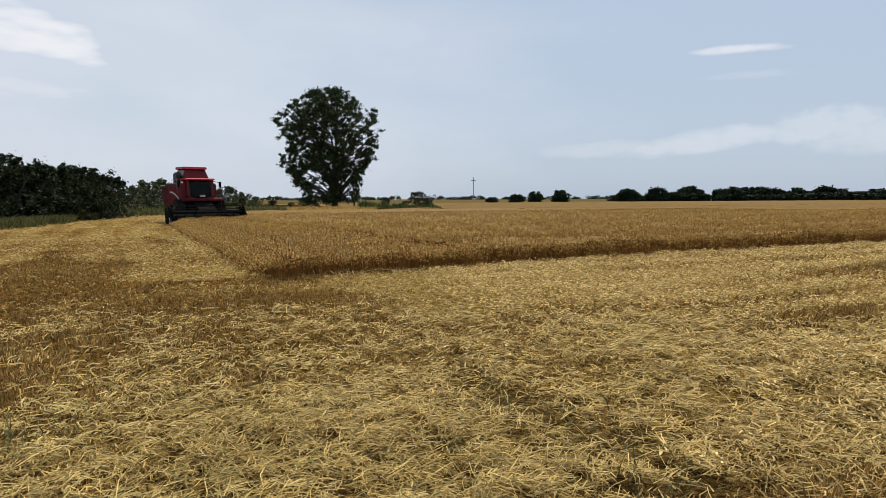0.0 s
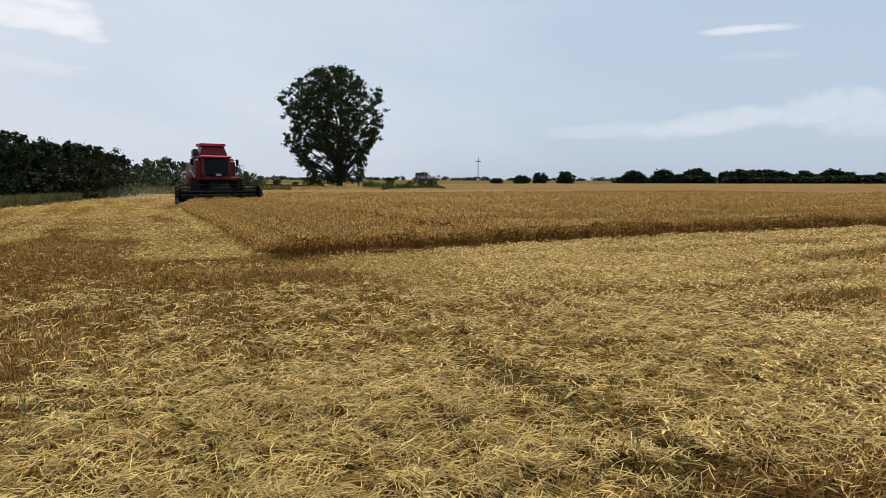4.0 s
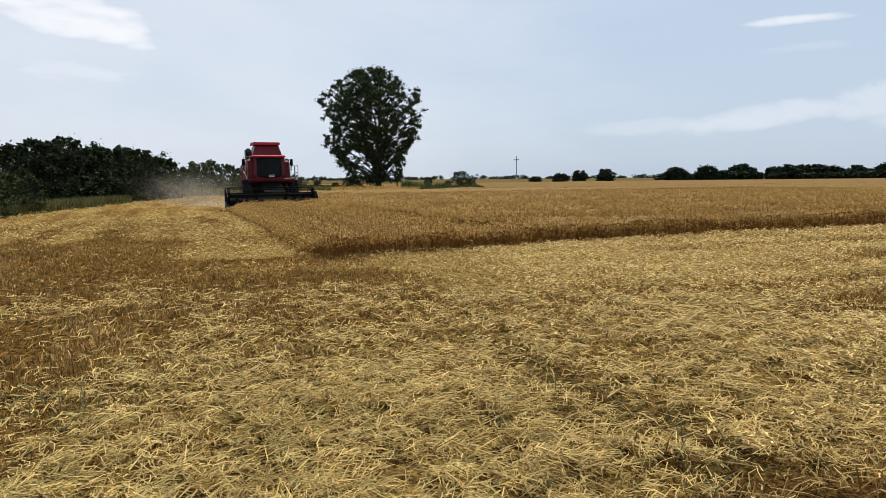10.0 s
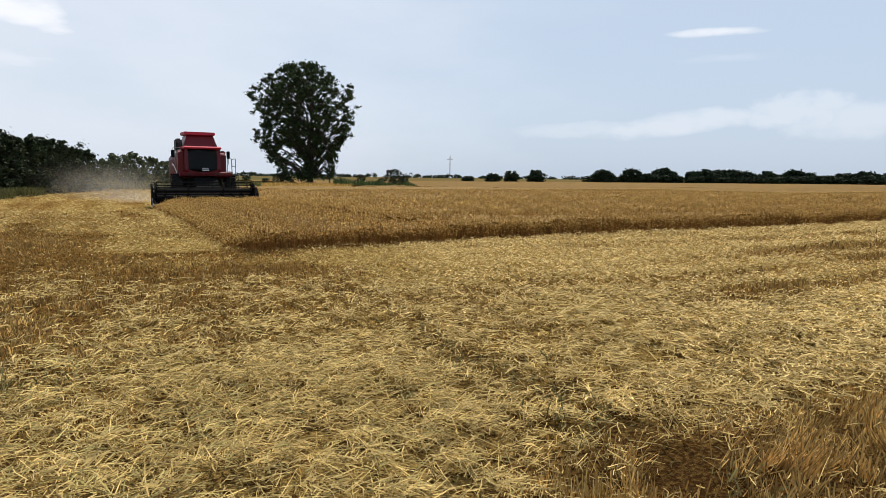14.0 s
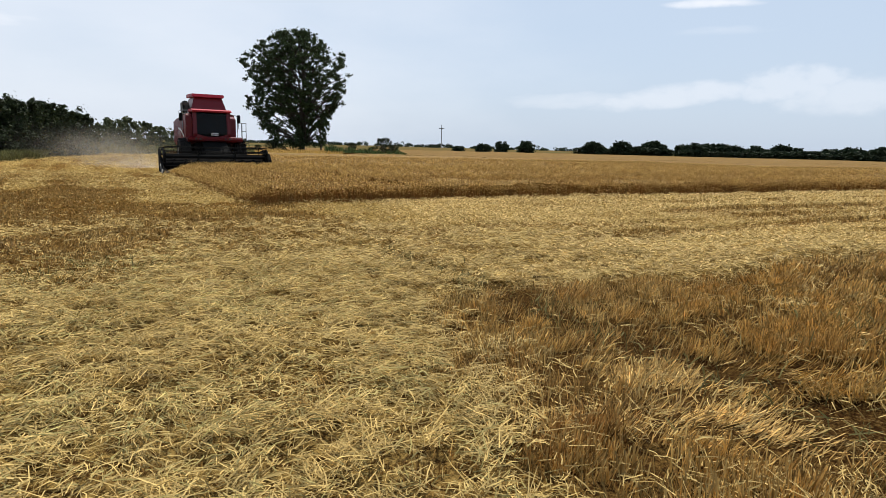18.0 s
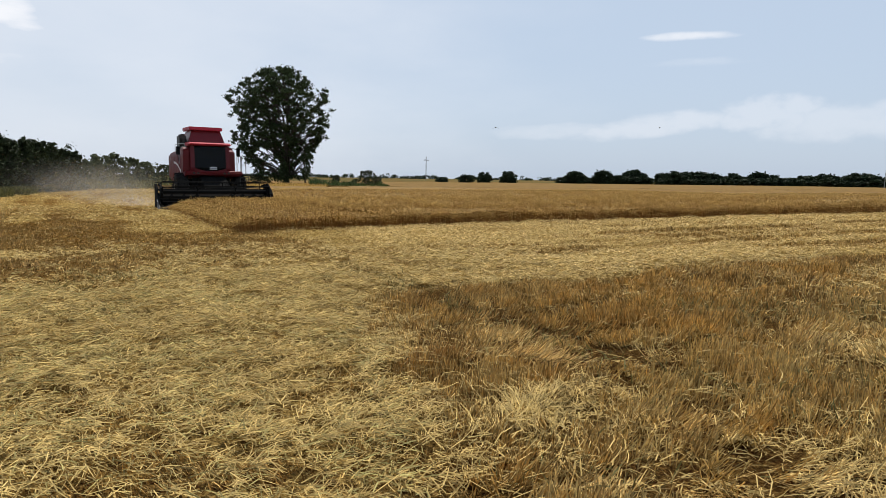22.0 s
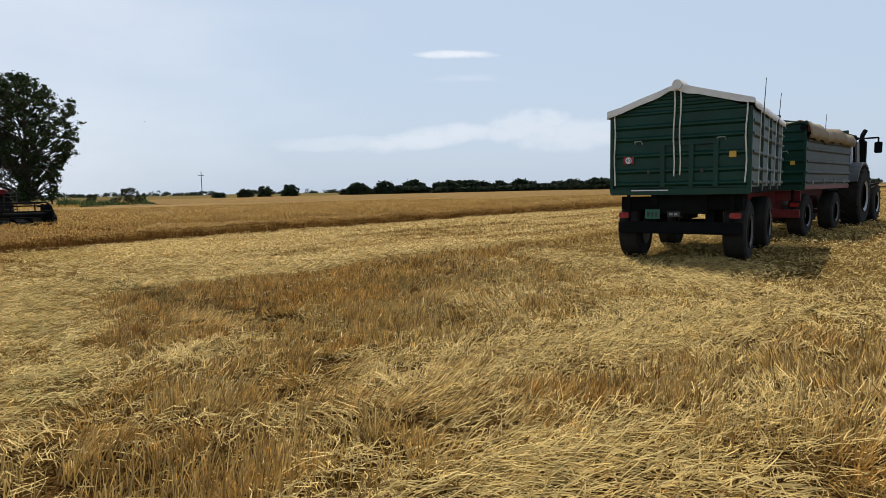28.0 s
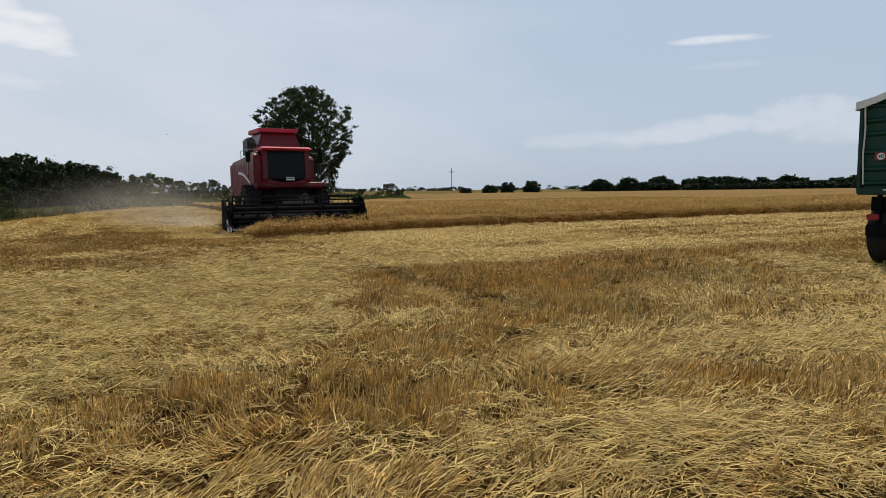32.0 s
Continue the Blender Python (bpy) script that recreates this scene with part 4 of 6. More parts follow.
# the strip that the combine takes: slices that fall to stubble height as the cutter bar passes
SLICE, STRIP = 0.55, 33.5
strip = tagged(new("wheat_strip"), "last strip of ripe wheat being cut by the combine", "crop")
strip.matrix_world = Matrix(((U[0], V[0], 0, K[0]), (U[1], V[1], 0, K[1]), (0, 0, 1, 0), (0, 0, 0, 1)))
SLICES = []


def build_strip():
    kinds = []
    for k in range(6):
        rng = np.random.RandomState(50 + k)
        v, f = canopy(0.42, CUT_W, 0.0, SLICE, 0.18, CROP_H - 0.13, 0.0, 60 + k)
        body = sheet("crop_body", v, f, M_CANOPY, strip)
        n = int(CUT_W * SLICE * 130)
        u, w = rng.uniform(0, CUT_W, n), rng.uniform(0, SLICE, n)
        m = int(SLICE * 420)
        u, w = np.r_[u, np.abs(rng.normal(0, 0.26, m))], np.r_[w, rng.uniform(0, SLICE, m)]
        m = int(SLICE * 170)
        u, w = np.r_[u, rng.normal(-0.08, 0.14, m)], np.r_[w, rng.uniform(0, SLICE, m)]
        rise = CROP_H * (0.40 + 0.60 * smooth(-0.3, 0.9, u)) * rng.uniform(0.7, 1.0, len(u)) ** (u < 0.3)
        sv, sf, ev, ef = wheat(u, w, 0.0, rise - 0.16 * tram(u), 0.095, 0.019, 0.007, rng, 0.75)
        stalks = tagged(sheet("standing_straw", sv, sf, M_STALK, body), kind="stuff")
        ears = tagged(sheet("ear_layer", ev, ef, M_EAR, body), kind="stuff")
        kinds.append((body, stalks, ears))
    rng = np.random.RandomState(57)
    n = int(CUT_W * 0.5 * 700)
    sv, sf, ev, ef = wheat(rng.uniform(0, CUT_W, n), rng.uniform(-0.40, 0.02, n), 0.0, CROP_H * rng.uniform(0.45, 0.92, n), 0.095, 0.018, 0.007, rng, 0.8)
    tagged(sheet("standing_straw", sv, sf, M_STALK, strip), kind="stuff")
    tagged(sheet("ear_layer", ev, ef, M_EAR, strip), kind="stuff")
    count = int(STRIP / SLICE)
    for i in range(count):
        body, stalks, ears = kinds[(i * 5 + i // 6) % 6]
        if i < 6:
            body, stalks, ears = kinds[i]
            ob = body
        else:
            ob = new("crop_body", body.data)
            ob.parent = strip
            for c in (stalks, ears):
                q = new(c.name.split(".")[0], c.data)
                q.parent = ob
                tagged(q, kind="stuff")
        ob.matrix_basis = pose(0, i * SLICE, float(dip(i * SLICE)))
        SLICES.append(ob)


build_strip()


# ---- trees, hedges and the far plain ----
def leaves(rng, centres, radii, per, size, flat=0.8, loose=False):
    """Loose clumps of leaf quads round the centres."""
    n = len(centres) * per
    c = np.repeat(centres, per, 0)
    r = np.repeat(radii, per)
    d = rng.normal(0, 1, (n, 3))
    d /= np.linalg.norm(d, axis=1)[:, None]
    reach = np.abs(rng.normal(0, 0.55, n)) if loose else rng.uniform(0.25, 1.0, n) ** 0.6
    p = c + d * (r * reach)[:, None] * np.array([1, 1, flat])
    a = rng.normal(0, 1, (n, 3))
    a /= np.linalg.norm(a, axis=1)[:, None]
    b = np.cross(a, rng.normal(0, 1, (n, 3)))
    b /= np.linalg.norm(b, axis=1)[:, None]
    s = (size * rng.uniform(0.55, 1.25, n))[:, None]
    verts = np.stack([p - a * s * 0.6, p + b * s * 0.38, p + a * s * 0.6, p - b * s * 0.38], 1).reshape(-1, 3)
    faces = np.arange(n)[:, None] * 4 + np.array([[0, 1, 2, 3]])
    return verts, faces


def limb(bm, a, b, r0, r1, rng, steps=3, wobble=0.08):
    a, b = Vector(a), Vector(b)
    last, lr = a, r0
    for k in range(1, steps + 1):
        f = k / steps
        q = a.lerp(b, f)
        if k < steps:
            q += Vector(rng.normal(0, wobble, 3)) * (b - a).length
        r = r0 + (r1 - r0) * f
        rod(bm, last, q, lr, 6, r)
        last, lr = q, r
    return bm


def big_tree(x, y):
    rng = np.random.RandomState(81)
    tree = tagged(new("field_tree"), "tall dark poplar with a rounded broken crown", "tree")
    tree.matrix_basis = pose(x, y, -DIP)
    # crown: half width of the outline at heights, with a notch on either side
    zs = np.array([1.2, 3.1, 5.3, 6.8, 8.6, 10.8, 12.1, 13.8, 16.3, 17.5, 19.4, 20.6])
    left = np.array([4.4, 6.0, 6.9, 8.6, 9.8, 7.9, 10.2, 9.7, 9.8, 7.6, 5.0, 2.4])
    right = np.array([4.2, 5.0, 6.1, 6.2, 7.3, 8.2, 8.7, 8.9, 8.2, 6.4, 4.0, 1.6])
    cen, rad = [], []
    while len(cen) < 1150:
        z = rng.uniform(1.2, 20.4)
        lo, hi = -np.interp(z, zs, left), np.interp(z, zs, right)
        mid, half = (lo + hi) / 2, (hi - lo) / 2
        a, q = rng.uniform(0, 6.283), rng.uniform(0.04, 1.0) ** 0.5
        # boughs reach past the outline in places and leave hollows in others
        q *= 0.97 + 0.05 * math.sin(z * 2.3 + 3 * a) + 0.03 * math.sin(z * 4.9 + 5 * a)
        cx, cy = mid + half * q * math.cos(a), half * q * math.sin(a) * 0.8
        if z < 6.5 and (0.9 < cx < 3.6 or -3.4 < cx < -0.4) and rng.rand() < 0.72:
            continue
        hollow = math.sin(cx * 1.25 + 0.7) * math.sin(z * 1.1 + 1.3) + 0.6 * math.sin(cx * 2.3 + z * 0.8) + 0.4 * math.sin(cy * 1.3)
        if hollow > 0.32 and rng.rand() < 0.92:
            continue
        cen.append((cx, cy, z))
        rad.append(rng.uniform(0.35, 0.95) * (0.75 if q > 0.85 else 1.0))
    cen, rad = np.array(cen), np.array(rad)
    v, f = leaves(rng, cen, rad * 1.15, 58, 0.32, 0.75, True)
    sheet("crown", v, f, M_LEAF, tree)
    bm = B()
    limb(bm, (0.3, 0, -0.2), (0.5, 0.1, 6.5), 0.62, 0.40, rng, 3, 0.02)
    limb(bm, (0.4, 0, 2.2), (-2.4, 0.3, 9.5), 0.38, 0.2, rng, 3, 0.04)
    limb(bm, (0.5, 0, 3.0), (3.4, -0.2, 10.5), 0.34, 0.16, rng, 3, 0.04)
    limb(bm, (0.5, 0.1, 6.4), (0.2, 0, 16.5), 0.36, 0.1, rng, 4, 0.03)
    limb(bm, (0.5, 0.1, 5.5), (2.2, 0.8, 15), 0.26, 0.08, rng, 4, 0.03)
    limb(bm, (3.6, 0.4, -0.2), (3.9, 0.3, 7.5), 0.16, 0.08, rng, 3, 0.02)
    for k in range(0, len(cen), 4):
        c = cen[k]
        zb = max(2.0, c[2] - rng.uniform(2.0, 4.5))
        limb(bm, (0.45 + c[0] * 0.22, c[1] * 0.2, zb), c, 0.10, 0.03, rng, 2, 0.05)
    part("trunk", bm, M_BARK, tree, "dark forked trunk with bare limbs")


big_tree(-30.2, 106.0)


def bush_kind(seed, h, w, mat, leaf, clumps, per, ragged=0.22, shoots=0):
    """A rounded shrub with its own stems; copied along the hedges."""
    rng = np.random.RandomState(seed)
    ob = new("hedge_bush")
    cen, rad = [], []
    for k in range(clumps):
        a, q, z = rng.uniform(0, 6.283), rng.uniform(0, 1) ** 0.5, rng.uniform(0.02, 0.94)
        env = math.sqrt(max(0.05, 1 - ((z - 0.35) / 0.68) ** 2))
        up = h * z * (1 + ragged * rng.normal(0, 0.5))
        cen.append((w * 0.5 * env * q * math.cos(a), w * 0.4 * env * q * math.sin(a), max(0.12, up)))
        rad.append(rng.uniform(0.09, 0.17) * (h + w) * 0.5)
    stems = []
    for k in range(shoots):
        a, q = rng.uniform(0, 6.283), rng.uniform(0, 0.8)
        px, py = w * 0.5 * q * math.cos(a), w * 0.4 * q * math.sin(a)
        z0 = h * (0.97 - 0.35 * q * q)
        for j in range(4):
            cen.append((px + rng.normal(0, 0.05) + j * 0.06 * math.cos(a), py + j * 0.06 * math.sin(a), z0 + j * 0.14 * h / 4 * rng.uniform(0.7, 1.3)))
            rad.append(rng.uniform(0.10, 0.2) * h / 4)
        stems.append(((px * 0.1, py * 0.1, -0.1), (px * 0.8, py * 0.8, z0 * 0.7), cen[-1]))
    v, f = leaves(rng, np.array(cen), np.array(rad), per, leaf, 0.8, True)
    sheet("crown", v, f, mat, ob)
    bm = B()
    for k in range(7):
        c = cen[k * 3 % len(cen)]
        limb(bm, (rng.normal(0, 0.15), rng.normal(0, 0.15), -0.1), c, 0.07 * h / 4, 0.02, rng, 3, 0.05)
    for foot, knee, tip in stems:
        tube(bm, [foot, knee, tip], 0.016, 5)
    part("trunk", bm, M_BARK, ob)
    return ob


def polar(az_deg, r):
    return r * math.sin(radians(az_deg)), r * math.cos(radians(az_deg))


def put(kinds, k, az_deg, r, h, h0, spin, label, cat, group, wide=1.0):
    x, y = polar(az_deg, r)
    s = h / h0
    ob = copy_thing(kinds[k % len(kinds)], pose(x, y, -DIP, 0, 0, spin))
    ob.scale = (s * wide, s * wide, s)
    return tagged(ob, label, cat, group)


def hedges():
    rng = np.random.RandomState(90)
    near_kinds = [bush_kind(100 + k, 4.0, 4.6, M_LEAF_HEDGE, 0.17, 95, 62, 0.2, 16) for k in range(4)]
    low_kinds = [bush_kind(110 + k, 4.0, 4.6, M_LEAF_LOW, 0.18, 80, 62, 0.2, 8) for k in range(2)]
    olive_kinds = [bush_kind(115 + k, 4.0, 4.6, M_LEAF_OLIVE, 0.22, 70, 55, 0.2, 14) for k in range(3)]
    far_kinds = [bush_kind(120 + k, 4.0, 6.4, M_LEAF_FAR, 0.62, 84, 48, 0.10) for k in range(4)]
    dark = "dark green broad-leaved hedge bush beside the field"
    rows = [(-53, 34, 2.6), (-50.5, 36, 2.8), (-48.3, 37, 2.7), (-46.2, 38, 2.7), (-44.4, 41, 2.3), (-52, 50, 4.4), (-49, 51, 4.6), (-46.6, 51, 4.3), (-44.4, 52, 4.4),
            (-42.9, 54, 4.9), (-41.4, 55, 5.2), (-40.0, 57, 4.9), (-38.6, 58, 4.7), (-37.3, 60, 4.8), (-36.1, 62, 4.8), (-34.9, 65, 4.5), (-33.9, 69, 4.0),
            (-43.6, 60, 4.2), (-41.0, 62, 4.6), (-39.0, 64, 4.2), (-37.0, 67, 4.4), (-35.2, 71, 4.3),
            (-32.6, 86, 3.5), (-31.4, 90, 4.4), (-30.2, 93, 4.6), (-29.0, 96, 4.2), (-27.6, 99, 3.7), (-26.2, 101, 3.3), (-25.0, 102, 3.9), (-23.7, 103, 3.0), (-22.6, 98, 2.2)]
    for k, (a, r, h) in enumerate(rows):
        h *= 0.9
        kinds = low_kinds if r < 45 else olive_kinds if r > 80 else near_kinds
        put(kinds, k, a, r, h, 4.1, rng.uniform(0, 360), "olive green bush in the far hedge, paled by dust haze" if r > 80 else dark if h > 3 else "lower brighter green bush at the field's edge", "bush", "hedge along the field", 1.12 if h > 3 else 1.35)
    for k, (a, r, h) in enumerate([(-21.2, 104, 1.5), (-19.6, 103, 1.2), (-18.4, 106, 1.9), (-17.4, 101, 1.1), (-11.2, 112, 1.9), (-8.3, 108, 2.8), (-7.3, 109, 1.7), (-9.4, 112, 1.3)]):
        put(near_kinds, k + 1, a, r, h, 4.1, rng.uniform(0, 360), "small green shrub on the far field edge", "bush", "shrubs by the tall tree", 1.25)
    # the row of bushes beyond the wheat
    row = [(-1.5, 225, 2.2, 1.6), (0.75, 228, 3.2, 1.15), (2.5, 230, 4.0, 1.05), (4.75, 234, 4.5, 1.1), (10.5, 355, 6.6, 1.15), (12.9, 372, 7.4, 1.0), (14.2, 380, 5.0, 1.0), (15.4, 392, 8.2, 1.0), (16.1, 392, 6.6, 1.0)]
    a = 18.0
    while a < 48:
        row.append((a, 395 + rng.uniform(-8, 8), rng.choice([6.0, 6.8, 7.6, 7.4]) * (1.0 if rng.rand() > 0.15 else 0.7), rng.uniform(1.0, 1.35)))
        a += rng.uniform(0.75, 1.15)
    a = 9.6
    while a < 48:
        if not 16.6 < a < 17.6:
            row.append((a, 386 + rng.uniform(-6, 6), rng.uniform(3.2, 4.8), rng.uniform(1.7, 2.2)))
        a += rng.uniform(0.8, 1.1)
    for k, (az_, r, h, w) in enumerate(row):
        put(far_kinds, k, az_, r, h, 4.0, rng.uniform(0, 360), "dark rounded bush in the row beyond the wheat", "bush", "bushes beyond the wheat", w)
    for ob in near_kinds + low_kinds + olive_kinds + far_kinds:
        for c in list(ob.children):
            bpy.data.objects.remove(c)
        bpy.data.objects.remove(ob)


hedges()


def far_woods():
    """Broken tree line along the horizon."""
    rng = np.random.RandomState(140)
    cen, rad = [], []
    for k in range(1500):
        a = rng.uniform(-62, 62)
        if math.sin(a * 0.9) + 0.6 * math.sin(a * 2.3 + 1) < -0.5:
            continue
        r = rng.uniform(1300, 1700)
        h = max(1.5, 5.0 + 2.5 * math.sin(a * 1.7) + rng.normal(0, 1.2))
        x, y = polar(a, r)
        cen.append((x, y, h * rng.uniform(0.2, 0.9)))
        rad.append(rng.uniform(3, 6))
    v, f = leaves(rng, np.array(cen), np.array(rad), 24, 3.2)
    tagged(sheet("far_woods", v, f, M_LEAF_FAR), "faint line of woods on the horizon", "woods", kind="stuff")


far_woods()


def verge_growth():
    """Tall grass along the hedge and round the tall tree; reeds beyond the wheat."""
    rng = RNG
    n = 26000
    v = rng.uniform(8, 66, n)
    edge = np.interp(v, [-60, 0, 18, 40, 58, 90], [-17, -14.6, -12.4, -7.2, -4.6, -3.0])
    u = edge - np.abs(rng.normal(0.0, 1.6, n)) + 0.4 * wave(v, v * 0, 0.2, 41)
    x, y = to_xy(u, v)
    vv, ff = ribbons(x, y, ground_z(x, y), rng.uniform(0.25, 0.75, n), rng.uniform(0.02, 0.045, n), rng.uniform(0, 6.28, n), rng.normal(1.2, 0.2, n), rng.normal(0, 0.3, n))
    tagged(sheet("verge_grass", vv, ff, M_GRASS), "tall green grass along the hedge", "grass", kind="stuff")
    n = 9000
    a, r = rng.uniform(-37, -20, n), rng.uniform(74, 98, n)
    r = r + 1.2 * np.maximum(0, a + 34) * 0.4
    x, y = r * np.sin(np.radians(a)), r * np.cos(np.radians(a))
    vv, ff = ribbons(x, y, ground_z(x, y), rng.uniform(0.35, 1.0, n), rng.uniform(0.05, 0.1, n), rng.uniform(0, 6.28, n), rng.normal(1.2, 0.2, n), rng.normal(0, 0.3, n))
    tagged(sheet("verge_grass", vv, ff, M_GRASS), "tall olive grass at the foot of the far hedge", "grass", kind="stuff")
    n = 5000
    a, r = rng.uniform(-24, -12, n), rng.uniform(88, 104, n)
    x, y = r * np.sin(np.radians(a)), r * np.cos(np.radians(a))
    vv, ff = ribbons(x, y, ground_z(x, y), rng.uniform(0.3, 0.8, n), rng.uniform(0.05, 0.1, n), rng.uniform(0, 6.28, n), rng.normal(1.2, 0.2, n), rng.normal(0, 0.3, n))
    tagged(sheet("dry_grass", vv, ff, M_EAR), "dry pale grass under the tall tree", "grass", kind="stuff")
    n = 9000
    a, r = rng.uniform(-13.6, -5.4, n), rng.uniform(94, 104, n)
    x, y = r * np.sin(np.radians(a)), r * np.cos(np.radians(a))
    h = 0.8 * (0.75 + 0.5 * wave(a, a * 0, 0.5, 43) + 0.5 * wave(a, r * 0.2, 1.6, 51)) * rng.uniform(0.3, 1.15, n) * np.clip((-5.6 - a) / 1.5, 0.25, 1)
    vv, ff = ribbons(x, y, ground_z(x, y), np.maximum(h, 0.3) * 1.2, rng.uniform(0.06, 0.13, n), rng.uniform(0, 6.28, n), rng.normal(1.3, 0.15, n), rng.normal(0, 0.3, n))
    tagged(sheet("reed_band", vv, ff, M_REED), "bright green reeds in a ditch beyond the wheat", "reeds", kind="stuff")


verge_growth()


def power_pole(x, y, h, r, spin):
    ob = tagged(new("power_pole"), "grey power pole with a single crossarm", "power pole")
    ob.matrix_basis = pose(x, y, 0, 0, 0, spin)
    part("post", rod(B(), (0, 0, -0.3), (0, 0, h), r, 10, r * 0.75), M_WOOD, ob)
    arm = part("crossarm", box(B(), -h * 0.115, h * 0.115, -r * 0.7, r * 0.7, h * 0.84, h * 0.84 + r * 1.5, 0.02), M_WOOD, ob)
    for k in (-1, 0, 1):
        bm = B()
        z0 = h * 0.85 if k else h
        for q in range(3):
            rod(bm, (k * h * 0.1, 0, z0 + q * 0.18), (k * h * 0.1, 0, z0 + q * 0.18 + 0.1), 0.16, 8, 0.1)
        part("insulator", bm, M_GREY, arm if k else ob)


power_pole(-27.5, 496, 18.6, 0.32, 20)


def twin_mast(x, y, h, gap, r):
    ob = tagged(new("power_mast"), "tall slim twin-legged power mast", "power mast")
    ob.matrix_basis = pose(x, y, 0, 0, 0, -34)
    for s in (-1, 1):
        part("leg", rod(B(), (s * gap * 0.62, 0, -0.3), (s * gap * 0.38, 0, h), r, 8, r * 0.7), M_GREY, ob)
    for k in range(1, 6):
        z = h * k / 5.5
        w = gap * (0.62 - 0.24 * z / h)
        part("brace", rod(B(), (-w, 0, z), (w, 0, z), r * 0.35, 5), M_GREY, ob)
    part("crossarm", box(B(), -gap * 0.95, gap * 0.95, -r, r, h - 0.5, h - 0.25, 0.02), M_GREY, ob)


twin_mast(161.9, 236.7, 14.6, 1.2, 0.12)
mx, my = polar(-44.3, 330)
twin_mast(mx, my, 16.5, 4.0, 0.25)


# ---- the combine harvester; y forward, x to its right hand ----
combine = tagged(new("combine_harvester"), "red combine harvester with a dark reel header cutting wheat", "combine harvester")
HALF = 2.52
BX = -0.32


def build_combine():
    c = combine
    # header
    header = part("header_trough", prism(B(), [(-1.52, 0.14), (-0.30, 0.08), (-0.30, 0.12), (-1.36, 0.22), (-1.44, 0.40), (-1.46, 0.78), (-1.52, 0.78)], -HALF, HALF), M_TROUGH, c, "dusty worn header trough and back sheet")
    bm = B()
    rod(bm, (-HALF + 0.05, -1.0, 0.46), (HALF - 0.05, -1.0, 0.46), 0.17, 16)
    for k in range(120):
        t = k / 119
        if 0.4 < t < 0.6:
            continue
        x = -HALF + 0.08 + t * (2 * HALF - 0.16)
        a = t * 2 * math.pi * 9 * (1 if t < 0.5 else -1)
        m = Matrix.Translation((x, -1.0, 0.46)) @ Matrix.Rotation(a, 4, "X")
        box(bm, -0.02, 0.02, -0.05, 0.05, 0.14, 0.27, 0, m)
    part("feed_auger", bm, M_BLACK, header)
    bm = B()
    for k in range(66):
        x = -HALF + 0.04 + k * (2 * HALF - 0.08) / 65
        rod(bm, (x, -0.34, 0.10), (x, -0.18, 0.085), 0.014, 5, 0.003)
    box(bm, -HALF, HALF, -0.36, -0.29, 0.085, 0.115)
    part("cutter_bar", bm, M_DARK, header)
    for s in (-1, 1):
        x = s * HALF
        prof = [(-1.55, 0.12), (-1.55, 1.18), (-1.15, 1.22), (-0.65, 0.86), (-0.05, 0.50), (0.28, 0.16), (0.20, 0.08), (-0.5, 0.08)]
        end = part("end_plate", prism(B(), prof, x - 0.04, x + 0.04, 0.012), M_BLACK, header)
        bm = B()
        rod(bm, (x, -0.25, 0.34), (x + s * 0.06, 0.55, 0.10), 0.10, 10, 0.02)
        part("divider", bm, M_DARK, end)
        if s > 0:
            panel = B()
            prism(panel, [(-0.02, 0.10), (-0.30, 0.10), (-0.42, 0.50), (-0.30, 0.52), (-0.06, 0.34), (0.22, 0.11)], x + 0.045, x + 0.06)
            part("side_panel", panel, M_WHITE, end, "pale scuffed divider panel")
        else:
            part("drive_cover", prism(B(), [(-1.35, 0.30), (-1.35, 1.02), (-0.95, 1.06), (-0.55, 0.72), (-0.6, 0.34)], x - 0.22, x - 0.045, 0.03), M_BLACK, end)
    for s in (-1, 1):
        part("reel_arm", tube(B(), [(s * (HALF - 0.12), -1.48, 1.14), (s * (HALF - 0.12), -0.9, 1.22), (s * (HALF - 0.12), -0.38, 0.98)], 0.04, 8), M_BLACK, header)
    bm = B()
    tube(bm, [(-HALF, -1.48, 0.93), (HALF, -1.48, 0.93)], 0.05, 8)
    tube(bm, [(-HALF, -1.50, 1.26), (HALF, -1.50, 1.26)], 0.016, 6)
    for x in (-2.3, -1.5, -0.5, 0.5, 1.5, 2.3):
        box(bm, x - 0.02, x + 0.02, -1.56, -1.522, 0.2, 1.26)
    part("top_beam", bm, M_BLACK, header)
    # reel, turning about its shaft
    bm = B()
    rod(bm, (-HALF + 0.14, 0, 0), (HALF - 0.14, 0, 0), 0.085, 12)
    reel = part("reel", bm, M_BLACK, c, "black six-bat pick-up reel")
    reel.matrix_basis = pose(0, -0.42, 0.86)
    for k in range(6):
        a = k * math.pi / 3
        bm = B()
        m = Matrix.Rotation(a, 4, "X")
        rod(bm, m @ Vector((-HALF + 0.16, 0, 0.46)), m @ Vector((HALF - 0.16, 0, 0.46)), 0.024, 8)
        for q in range(34):
            x = -HALF + 0.22 + q * (2 * HALF - 0.44) / 33
            rod(bm, m @ Vector((x, 0, 0.48)), m @ Vector((x, -0.07, 0.64)), 0.006, 4)
        part("reel_bat", bm, M_BLACK, reel)
    for x in (-HALF + 0.17, -0.85, 0.85, HALF - 0.17):
        bm = B()
        for k in range(6):
            a = k * math.pi / 3
            b = (k + 1) * math.pi / 3
            rod(bm, (x, 0, 0), (x, -0.45 * math.sin(a), 0.45 * math.cos(a)), 0.018, 5)
            rod(bm, (x, -0.30 * math.sin(a), 0.30 * math.cos(a)), (x, -0.30 * math.sin(b), 0.30 * math.cos(b)), 0.012, 5)
